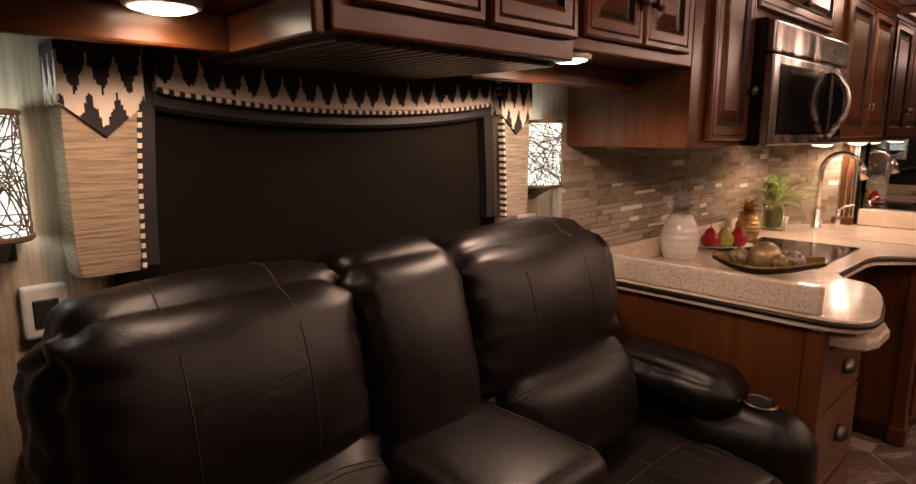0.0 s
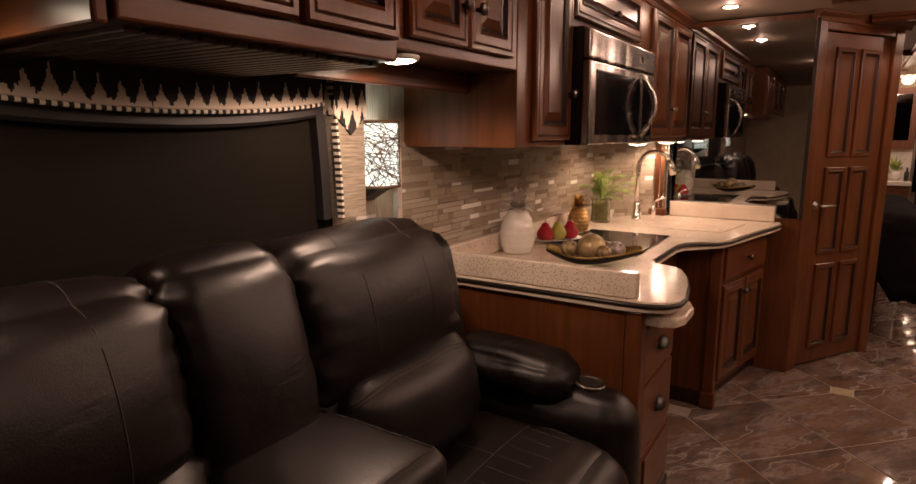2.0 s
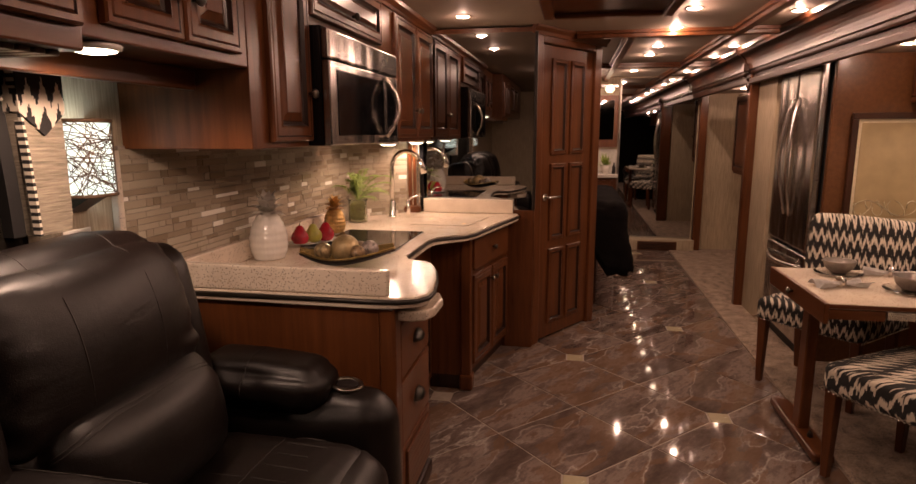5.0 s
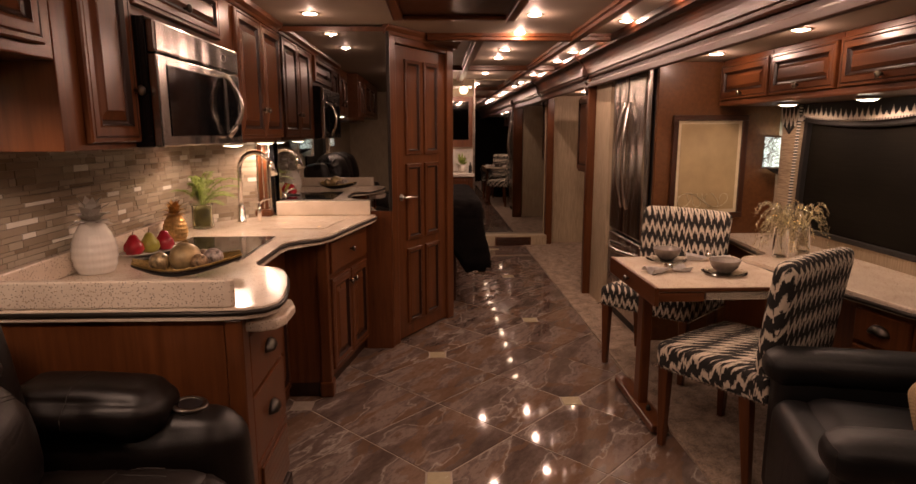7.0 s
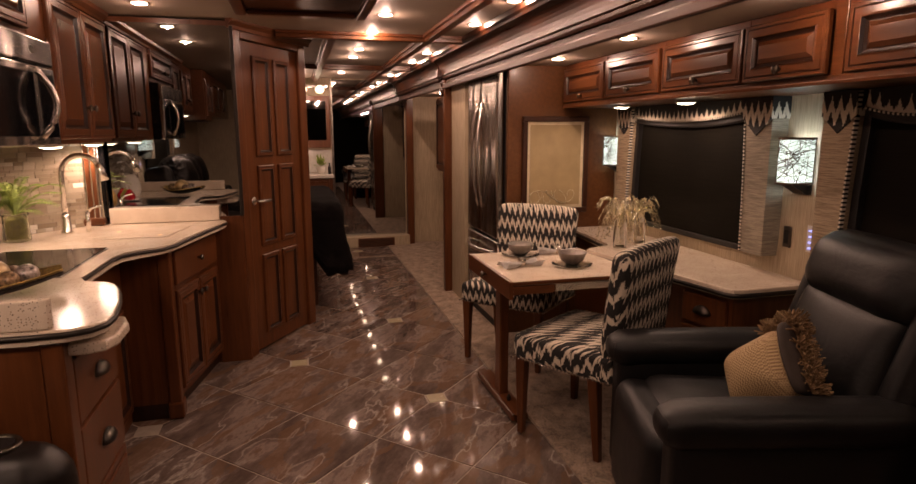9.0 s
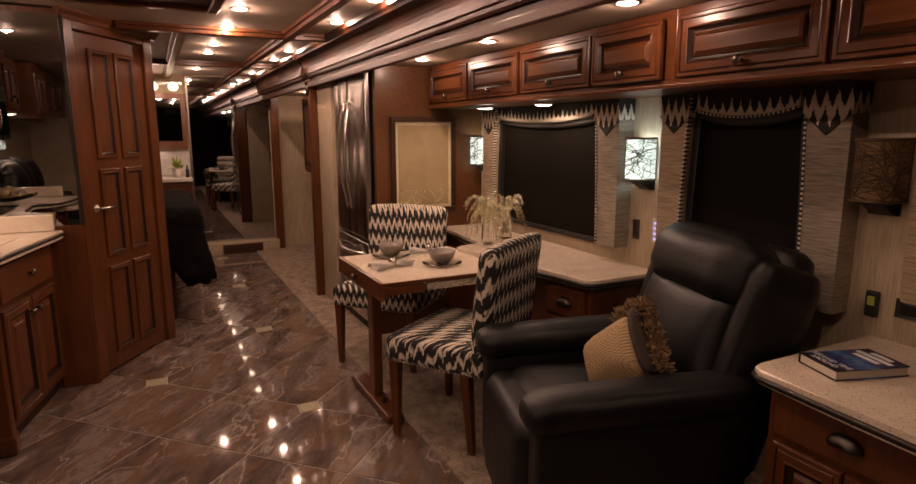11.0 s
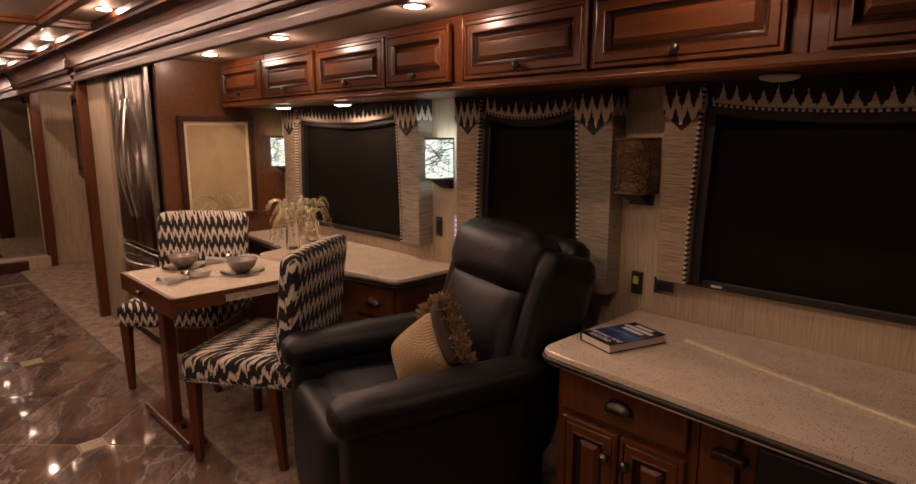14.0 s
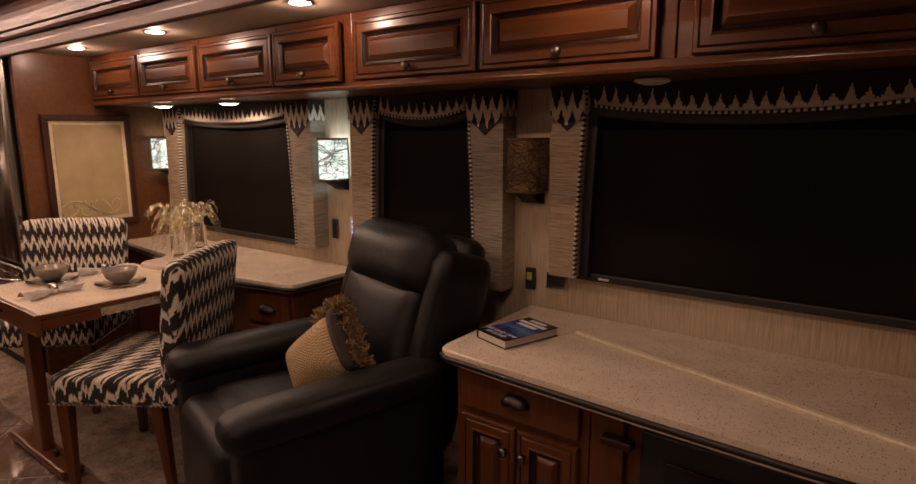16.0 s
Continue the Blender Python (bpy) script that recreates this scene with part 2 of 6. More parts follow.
def ikat(name, kind, period=0.115, width=0.085, span=(0.0, 1.0)):
    """Black and cream ikat. kind 'bands': rows of jagged chevrons; 'spikes': cream peaks on a black field along the lower edge."""
    m, t, b = material(name)
    c = t.nodes.new("ShaderNodeTexCoord")
    s = t.nodes.new("ShaderNodeSeparateXYZ")
    t.links.new(c.outputs["Object"], s.inputs[0])
    x, y, z = s.outputs
    if kind == "bands":
        u = math_of(t, "ADD", x, math_of(t, "MULTIPLY", y, 0.8))
        v = math_of(t, "SUBTRACT", z, math_of(t, "MULTIPLY", y, 0.75))
    else:
        u, v = math_of(t, "ADD", x, y), z
    steps = 12.0
    cell = math_of(t, "FLOOR", math_of(t, "MULTIPLY", u, steps / width))
    wn = t.nodes.new("ShaderNodeTexWhiteNoise")
    wn.noise_dimensions = "1D"
    t.links.new(cell, wn.inputs["W"])
    tooth = t.nodes.new("ShaderNodeTexWhiteNoise")
    tooth.noise_dimensions = "1D"
    t.links.new(math_of(t, "FLOOR", math_of(t, "DIVIDE", u, width)), tooth.inputs["W"])
    q = math_of(t, "DIVIDE", cell, steps / width)
    tri = math_of(t, "POWER", math_of(t, "DIVIDE", math_of(t, "PINGPONG", q, width * 0.5), width * 0.5), 1.2)
    fine = noise_of(t, coords(t, (700, 700, 50)), 1.0, 2)
    jag = math_of(t, "MULTIPLY_ADD", wn.outputs["Value"], 0.34, math_of(t, "MULTIPLY", fine, 0.22))
    if kind == "bands":
        peak = math_of(t, "ADD", math_of(t, "MULTIPLY", tri, 0.62), jag)
        p = math_of(t, "FRACT", math_of(t, "ADD", math_of(t, "DIVIDE", v, period), math_of(t, "MULTIPLY", peak, 0.80)))
        cream = math_of(t, "LESS_THAN", math_of(t, "ADD", p, math_of(t, "MULTIPLY", fine, 0.20)), 0.45)
    elif kind == "spikes":
        tall = math_of(t, "MULTIPLY_ADD", tooth.outputs["Value"], 0.40, 0.40)
        along = math_of(t, "DIVIDE", math_of(t, "SUBTRACT", x, span[0]), span[1] - span[0])
        lift = math_of(t, "MULTIPLY", math_of(t, "POWER", math_of(t, "ABSOLUTE", math_of(t, "MULTIPLY_ADD", along, 2.0, -1.0)), 2.0), 0.032)
        v = math_of(t, "SUBTRACT", v, lift)
        peak = math_of(t, "ADD", math_of(t, "MULTIPLY", math_of(t, "POWER", tri, 1.5), tall), math_of(t, "MULTIPLY_ADD", jag, 0.45, 0.10))
        cream = math_of(t, "LESS_THAN", math_of(t, "DIVIDE", v, period), peak)
    else:
        peak = math_of(t, "ADD", math_of(t, "MULTIPLY", tri, 0.85), math_of(t, "MULTIPLY_ADD", jag, 0.5, 0.10))
        other = math_of(t, "ADD", math_of(t, "MULTIPLY", tri, 0.85), math_of(t, "MULTIPLY_ADD", jag, -0.5, -0.45))
        d = math_of(t, "DIVIDE", v, period)
        cream = math_of(t, "MULTIPLY", math_of(t, "LESS_THAN", d, peak), math_of(t, "GREATER_THAN", d, other))
    col = mix_of(t, cream, mix_of(t, fine, (0.010, 0.009, 0.009), (0.02, 0.017, 0.016)), mix_of(t, fine, (0.56, 0.485, 0.39), (0.74, 0.655, 0.54)))
    t.links.new(col, b.inputs["Base Color"])
    b.inputs["Roughness"].default_value = 0.85
    bump(t, b, fine, 0.25, 0.002)
    return m


IKAT = ikat("ikat_chevron", "bands", 0.094, 0.040)
IKAT_MID = ikat("ikat_middle_band", "middle", 0.070, 0.042)


def checks(name, a, bcol, sx, sz):
    m, t, b = material(name)
    c = t.nodes.new("ShaderNodeTexCoord")
    s = t.nodes.new("ShaderNodeSeparateXYZ")
    t.links.new(c.outputs["Object"], s.inputs[0])
    fx = math_of(t, "LESS_THAN", math_of(t, "FRACT", math_of(t, "MULTIPLY", s.outputs[0], sx)), 0.5)
    fz = math_of(t, "LESS_THAN", math_of(t, "FRACT", math_of(t, "MULTIPLY", s.outputs[2], sz)), 0.5)
    f = math_of(t, "ABSOLUTE", math_of(t, "SUBTRACT", fx, fz))
    t.links.new(mix_of(t, f, a, bcol), b.inputs["Base Color"])
    b.inputs["Roughness"].default_value = 0.8
    return m


CHECK = checks("dashed_piping", (0.012, 0.011, 0.011), (0.62, 0.56, 0.46), 0.001, 56)
CHECK_X = checks("dashed_piping_long", (0.012, 0.011, 0.011), (0.62, 0.56, 0.46), 52, 0.001)


def mosaic(name):
    m, t, b = material(name)
    g = t.nodes.new("ShaderNodeObjectInfo")
    r = g.outputs["Random"]
    col = ramp(t, r, [(0.0, (0.21, 0.16, 0.11)), (0.22, (0.28, 0.225, 0.165)), (0.45, (0.35, 0.295, 0.225)), (0.62, (0.29, 0.235, 0.175)), (0.80, (0.38, 0.325, 0.25)), (0.95, (0.39, 0.335, 0.26)), (0.96, (0.72, 0.68, 0.61))])
    t.links.new(col, b.inputs["Base Color"])
    t.links.new(math_of(t, "MULTIPLY_ADD", r, 0.14, 0.05), b.inputs["Roughness"])
    return m


MOSAIC = mosaic("glass_mosaic")


# ---- builders ----
def thing(name, label, category, place=(0, 0, 0), turn=0, group="", kind=""):
    ob = new(name)
    ob.empty_display_size = 0.05
    ob.matrix_basis = pose(*place, 0, 0, turn)
    return tagged(ob, label, category, group, kind)


def part(name, bm, mat, parent=None, label="", m=None, smooth=False):
    me = bpy.data.meshes.new(name)
    bmesh.ops.recalc_face_normals(bm, faces=bm.faces[:])
    for f in bm.faces:
        f.smooth = smooth
    bm.to_mesh(me)
    bm.free()
    for one in (mat if isinstance(mat, (list, tuple)) else (mat,)):
        me.materials.append(one)
    ob = new(name, me)
    if parent is not None:
        ob.parent = parent
    if m is not None:
        ob.matrix_basis = m
    if label:
        ob["label"] = label
    return ob


def structure(name, bm, mat, label, category, smooth=False):
    return tagged(part(name, bm, mat, None, label, None, smooth), label, category, "", "structure")


def add_box(bm, x0, x1, y0, y1, z0, z1, bevel=0.0, seg=2):
    vs = bmesh.ops.create_cube(bm, size=1.0)["verts"]
    bmesh.ops.transform(bm, matrix=Matrix.Translation(((x0 + x1) / 2, (y0 + y1) / 2, (z0 + z1) / 2)) @ Matrix.Diagonal((abs(x1 - x0), abs(y1 - y0), abs(z1 - z0), 1)), verts=vs)
    if bevel:
        es = list({e for v in vs for e in v.link_edges})
        bmesh.ops.bevel(bm, geom=es, offset=bevel, segments=seg, affect="EDGES", profile=0.5)
    return bm


def box(x0, x1, y0, y1, z0, z1, bevel=0.0, seg=2):
    return add_box(bmesh.new(), x0, x1, y0, y1, z0, z1, bevel, seg)


def lathe(profile, steps=24, sx=1.0, sy=1.0):
    """Turns (radius, height) pairs about z."""
    bm = bmesh.new()
    rings = [[bm.verts.new((max(r, 1e-4) * sx * math.cos(2 * math.pi * i / steps), max(r, 1e-4) * sy * math.sin(2 * math.pi * i / steps), z)) for i in range(steps)] for r, z in profile]
    for a, b in zip(rings, rings[1:]):
        for i in range(steps):
            bm.faces.new((a[i], a[(i + 1) % steps], b[(i + 1) % steps], b[i]))
    bm.faces.new(rings[0][::-1])
    bm.faces.new(rings[-1])
    return bm


def prism(outline, z0, z1, bevel=0.0):
    bm = bmesh.new()
    low = [bm.verts.new((x, y, z0)) for x, y in outline]
    top = [bm.verts.new((x, y, z1)) for x, y in outline]
    n = len(outline)
    bm.faces.new(low[::-1])
    bm.faces.new(top)
    for i in range(n):
        bm.faces.new((low[i], low[(i + 1) % n], top[(i + 1) % n], top[i]))
    if bevel:
        es = [e for e in bm.edges if abs(e.verts[0].co.z - e.verts[1].co.z) < 1e-6]
        bmesh.ops.bevel(bm, geom=es, offset=bevel, segments=3, affect="EDGES", profile=0.5)
    return bm


def sweep(points, radius, steps=8, taper=1.0):
    """A round tube along a line of points."""
    bm = bmesh.new()
    pts = [Vector(p) for p in points]
    rings = []
    for i, p in enumerate(pts):
        d = (pts[min(i + 1, len(pts) - 1)] - pts[max(i - 1, 0)]).normalized()
        u = d.cross(Vector((0, 0, 1)) if abs(d.z) < 0.9 else Vector((1, 0, 0))).normalized()
        w = d.cross(u)
        r = radius * (1 + (taper - 1) * i / max(1, len(pts) - 1))
        rings.append([bm.verts.new(p + r * (math.cos(2 * math.pi * k / steps) * u + math.sin(2 * math.pi * k / steps) * w)) for k in range(steps)])
    for a, b in zip(rings, rings[1:]):
        for k in range(steps):
            bm.faces.new((a[k], a[(k + 1) % steps], b[(k + 1) % steps], b[k]))
    bm.faces.new(rings[0][::-1])
    bm.faces.new(rings[-1])
    return bm


def arc(p0, p1, p2, n=12):
    a, b, c = Vector(p0), Vector(p1), Vector(p2)
    return [(1 - s) ** 2 * a + 2 * s * (1 - s) * b + s * s * c for s in (i / n for i in range(n + 1))]


def cushion(sx, sy, sz, r, n=14, puff=(0, 0, 0), wrinkle=0.0, seed=0, bend=None):
    """A stuffed block: rounded edges, puffed faces and creases, centred on the origin."""
    bm = bmesh.new()
    bmesh.ops.create_cube(bm, size=2.0)
    bmesh.ops.subdivide_edges(bm, edges=bm.edges[:], cuts=n, use_grid_fill=True)
    for v in bm.verts:
        v.co = stuffed(v.co.copy(), sx, sy, sz, r, puff, wrinkle, seed, bend)
    return bm


def stuffed(u, sx, sy, sz, r, puff=(0, 0, 0), wrinkle=0.0, seed=0, bend=None):
    """Where a point of the cube of half-width 1 lies on the stuffed block."""
    h = Vector((sx / 2, sy / 2, sz / 2))
    r = min(r, min(h) * 0.999)
    p = Vector([a * b for a, b in zip(u, h)])
    core = Vector([max(-(b - r), min(b - r, a)) for a, b in zip(p, h)])
    d = p - core
    q = core + d.normalized() * r if d.length > 1e-9 else p
    for k in range(3):
        i, j = (k + 1) % 3, (k + 2) % 3
        q[k] += u[k] * puff[k] * max(0, 1 - u[i] ** 2) * max(0, 1 - u[j] ** 2)
    if wrinkle and d.length > 1e-9:
        soft = noise.noise(Vector((q.x * 5 + seed, q.y * 4, q.z * 4)))
        gather = max(0.0, (abs(u.x) - 0.5) / 0.5) ** 1.5 * (0.3 + 0.7 * abs(u.z))
        fold = noise.noise(Vector((q.x * 6 + seed, q.y * 27, q.z * 30)))
        q += d.normalized() * wrinkle * (0.22 * soft + 0.95 * gather * fold - 0.4 * gather)
    if bend:
        q = bend(q)
    return q


def surface_seam(path, parent, shape, radius=0.0016, steps=10):
    """A stitched seam that follows a stuffed block through the cube points of path."""
    pts = []
    for a, b in zip(path, path[1:]):
        for i in range(steps):
            s = i / steps
            pts.append(stuffed(Vector([p + (q - p) * s for p, q in zip(a, b)]), *shape))
    return part("seam", sweep(pts, radius, 6), THREAD, parent, smooth=True)


def seam(points, parent, name="seam", radius=0.0035, mat=None):
    return part(name, sweep(points, radius, 6), mat or THREAD, parent, smooth=True)


def panel_door(w, h, d=0.02, frame=0.055, raised=True):
    """A framed door with a raised field. Front towards -y, lower left corner at the origin. Slot 1 is the glaze in the grooves."""
    bm = bmesh.new()
    f = min(frame, w * 0.28, h * 0.28)
    rings = [(0, 0), (0, -d * 0.7), (0.004, -d), (f * 0.26, -d), (f * 0.32, -d * 0.82), (f * 0.38, -d), (f - 0.012, -d), (f - 0.006, -d * 1.15), (f, -d * 0.55), (f + 0.008, -d * 0.35)]
    if raised:
        g = min(0.035, (min(w, h) / 2 - f) * 0.45)
        rings += [(f + 0.012, -d * 0.4), (f + g, -d * 0.8), (f + g + 0.004, -d * 0.95)]
    loops = []
    for i, y in rings:
        loops.append([bm.verts.new(p) for p in ((i, y, i), (w - i, y, i), (w - i, y, h - i), (i, y, h - i))])
    for k, (a, b) in enumerate(zip(loops, loops[1:])):
        for i in range(4):
            fc = bm.faces.new((a[i], a[(i + 1) % 4], b[(i + 1) % 4], b[i]))
            fc.material_index = 1 if k in (3, 7, 8, 9) else 0
    bm.faces.new(loops[-1])
    bm.faces.new(loops[0][::-1])
    return bm


def knob(parent, x, z, y=-0.02, name="knob"):
    bm = lathe([(0.006, 0), (0.006, 0.012), (0.015, 0.016), (0.017, 0.022), (0.012, 0.029), (0.001, 0.031)], 12)
    return part(name, bm, PEWTER, parent, "round pewter knob", pose(x, y, z, 90, 0, 0), True)


def cup_pull(parent, x, z, y=-0.02):
    bm = bmesh.new()
    n, k = 10, 5
    rings = []
    for j in range(k + 1):
        b = math.pi / 2 * j / k
        rings.append([bm.verts.new((0.050 * math.cos(a) * math.cos(b * 0.85), -0.030 * math.sin(b * 0.9) - 0.002, 0.038 * math.sin(a) * math.cos(b * 0.9) - 0.012)) for a in (math.pi * i / n for i in range(n + 1))])
    for a, b in zip(rings, rings[1:]):
        for i in range(n):
            bm.faces.new((a[i], a[i + 1], b[i + 1], b[i]))
    bmesh.ops.solidify(bm, geom=bm.faces[:], thickness=0.003)
    return part("cup_pull", bm, PEWTER, parent, "pewter cup pull", pose(x, y, z), True)


def door_on(parent, w, h, m, name="door", pull="knob", px=None, pz=None, mat=None):
    shape = box(0, w, -0.02, 0, 0, h, 0.005) if name == "drawer" else panel_door(w, h)
    ob = part(name, shape, [mat or CHERRY, GLAZE], parent, "raised-panel door with dark glazed grooves" if name == "door" else "", m)
    if pull == "knob":
        knob(ob, px if px is not None else w / 2, pz if pz is not None else 0.03)
    elif pull == "cup":
        cup_pull(ob, px if px is not None else w / 2, pz if pz is not None else h / 2)
    return ob


def downlight(x, y, z, watts=None, lens=None):
    t = thing("downlight", "round recessed ceiling downlight with a glowing warm lens", "ceiling light", (x, y, z), 0, "recessed downlights")
    part("trim_ring", lathe([(0.036, -0.0005), (0.047, -0.0005), (0.049, -0.002), (0.045, -0.004), (0.038, -0.0035), (0.036, -0.001)], 20), CHROME, t, "thin metal ring", smooth=True)
    part("lens", lathe([(0.038, -0.001), (0.037, -0.003), (0.025, -0.0065), (0.001, -0.0075)], 18), lens or GLOW_DOWN, t, "glowing lens", smooth=True)
    lamp("POINT", (x, y, z - 0.0125), 0.72 * (watts or DOWN_W), WARM, 0.005)


def puck(x, y, z, lit=True, watts=None):
    t = thing("puck_light", "round white surface puck light, lit" if lit else "white surface puck light, switched off", "puck light", (x, y, z), 0, "puck lights")
    part("rim", lathe([(0.050, -0.001), (0.054, -0.004), (0.052, -0.012), (0.044, -0.014), (0.044, -0.002)], 24), WHITE, t, smooth=True)
    part("lens", lathe([(0.043, -0.006), (0.043, -0.015), (0.025, -0.020), (0.001, -0.021)], 20), GLOW_PUCK if lit else WHITE, t, "domed lens", smooth=True)
    if lit:
        lamp("SPOT", (x, y, z - 0.045), watts or PUCK_W, PUCK, 0.04)


# ---- structure ----
YL, YR, X0, X1, ZC, ZS = 1.45, -2.20, -2.2, 7.95, 2.08, 1.87
structure("ground_slab", box(X0, 8.6, YR - 0.1, YL + 0.9, -0.12, -0.003), GROUT, "grout bed below the floor tiles", "floor")
structure("carpet_floor", box(X0, 7.95, -2.3, -1.075, -0.011, 0.012, 0.004), CARPET, "beige cut-pile carpet along the slide-out", "carpet")
structure("wall_left", box(X0, 4.6, YL, YL + 0.1, 0, 2.2), WALLPAPER, "streaked beige wallpapered side wall", "wall")
structure("wall_right", box(X0, 4.16, YR - 0.1, YR, 0, 2.2), WALLPAPER, "streaked beige wallpapered side wall", "wall")
structure("wall_front", box(X0 - 0.1, X0, YR, YL, 0, 2.2), SHADE, "dark curtained cockpit end", "wall")
structure("wall_front_panel", box(X0 + 0.003, X0 + 0.03, 0.5, YL, 0, 2.08), WALLPAPER, "streaked beige panel at the cockpit end", "wall")
structure("wall_hall_end", box(5.41, 5.45, -1.90, -1.41, 0, ZS - 0.002), WALLPAPER, "beige partition behind the refrigerator", "wall")
structure("wall_hall_right", box(4.16, 8.2, -2.35, -2.25, 0, 2.2), WALLPAPER, "beige hall wall", "wall")
structure("wall_rear", box(7.95, 8.05, -2.3, 1.5, 0, 2.2), WALLPAPER, "beige rear wall", "wall")
structure("wall_bed", box(4.6, 8.0, 1.5, 1.6, 0, 2.2), WALLPAPER, "beige bedroom wall", "wall")
structure("ceiling", box(X0, 8.1, -1.26, 1.6, ZC, ZC + 0.08), CEILING, "cream padded ceiling panels", "ceiling")
structure("ceiling_slide", box(X0, 8.1, -2.35, -1.26, ZS, ZS + 0.08), CEILING, "lower cream ceiling of the slide-out", "ceiling")


def moulding(name, pts, m, length, label, mat):
    """A run of profile pts (out, up) along local x."""
    bm = bmesh.new()
    a = [bm.verts.new((0, -o, u)) for o, u in pts]
    b = [bm.verts.new((length, -o, u)) for o, u in pts]
    n = len(pts)
    for i in range(n):
        bm.faces.new((a[i], a[(i + 1) % n], b[(i + 1) % n], b[i]))
    bm.faces.new(a)
    bm.faces.new(b[::-1])
    ob = part(name, bm, mat, None, label, m)
    return tagged(ob, label, "trim", "", "structure")


CROWN = [(0, 0), (0.012, 0), (0.018, 0.012), (0.020, 0.028), (0.027, 0.030)] + [(0.030 + 0.058 * (1 - math.cos(math.pi * i / 16)), 0.034 + 0.112 * math.sin(math.pi * i / 16)) for i in range(8)] + [(0.090, 0.150), (0.098, 0.152), (0.104, 0.165), (0.116, 0.178), (0.118, 0.205), (0, 0.205)]
# the deep stepped fascia between the two ceilings
moulding("fascia_trim", CROWN, pose(5.46, -1.255, 1.872, 0, 0, 180), 7.6, "deep stepped dark cherry crown along the slide-out", [FASCIA_DARK])
structure("fascia_board", box(X0, 8.0, -1.30, -1.26, ZS - 0.06, ZC, 0.006), FASCIA, "cherry fascia below the crown", "trim")
structure("fascia_lip", box(X0, 5.46, -1.262, -1.235, ZS - 0.075, ZS - 0.03, 0.008), FASCIA, "rounded cherry lip", "trim")
moulding("fascia_trim_rear", CROWN, pose(7.9, -1.255, 1.872, 0, 0, 180), 2.4, "deep stepped dark cherry crown over the hall", [FASCIA_DARK])


def beam(name, x0, x1, y0, y1):
    bm = add_box(bmesh.new(), x0, x1, y0, y1, ZC - 0.02, ZC + 0.01, 0.004)
    w = 0.018
    if abs(x1 - x0) > abs(y1 - y0):
        add_box(bm, x0, x1, y0 + w, y1 - w, ZC - 0.045, ZC - 0.015, 0.006)
    else:
        add_box(bm, x0 + w, x1 - w, y0, y1, ZC - 0.045, ZC - 0.015, 0.006)
    return structure(name, bm, CHERRY_X, "moulded cherry ceiling beam", "ceiling beam")


beam("ceiling_beam_1", -1.5, 8.0, -0.95, -0.86)
beam("ceiling_beam_2", 4.42, 4.52, -1.24, 0.1)
beam("ceiling_beam_3", 6.42, 6.52, -1.24, 0.6)
beam("ceiling_beam_4", 4.5, 8.0, -0.30, -0.21)
bm = add_box(bmesh.new(), 2.0, 3.66, -0.36, 0.24, ZC - 0.03, ZC - 0.004, 0.006)
structure("ceiling_panel", bm, DARKWOOD, "dark glossy wood ceiling panel with a moulded edge", "ceiling panel")
for y0, y1 in ((-0.40, -0.34), (0.22, 0.28)):
    structure("ceiling_panel_edge", box(2.0, 3.70, y0, y1, ZC - 0.05, ZC - 0.003, 0.01), CHERRY_X, "cherry edge of the ceiling panel", "trim")
structure("ceiling_panel_end", box(3.64, 3.70, -0.34, 0.22, ZC - 0.05, ZC - 0.003, 0.01), CHERRY_Y, "cherry edge of the ceiling panel", "trim")

for x in (0.6, 1.9, 3.1):
    downlight(x, -0.51, ZC, 17.0)
# single unseen downlight, added to brighten the sofa and wall cabinets
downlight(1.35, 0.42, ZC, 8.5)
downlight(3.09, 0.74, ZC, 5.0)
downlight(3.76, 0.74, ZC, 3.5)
for x in (3.766, 4.375, 5.242, 5.784, 6.517, 7.2):
    downlight(x, -0.515, ZC, 10.0)
for x in (1.85, 2.55, 3.24, 3.94, 4.653, 5.355, 6.025, 6.72, 7.4):
    downlight(x, -1.09, ZC, 8.0)
for x, y in ((3.76, -1.565), (2.92, -1.555), (1.92, -1.55), (0.9, -1.55)):
    downlight(x, y, ZS, 6.0 if x > 1 else 4.0)
# out of sight in the hall, added so the beige rear wall is lit
downlight(7.1, -1.62, ZS, 10.0)


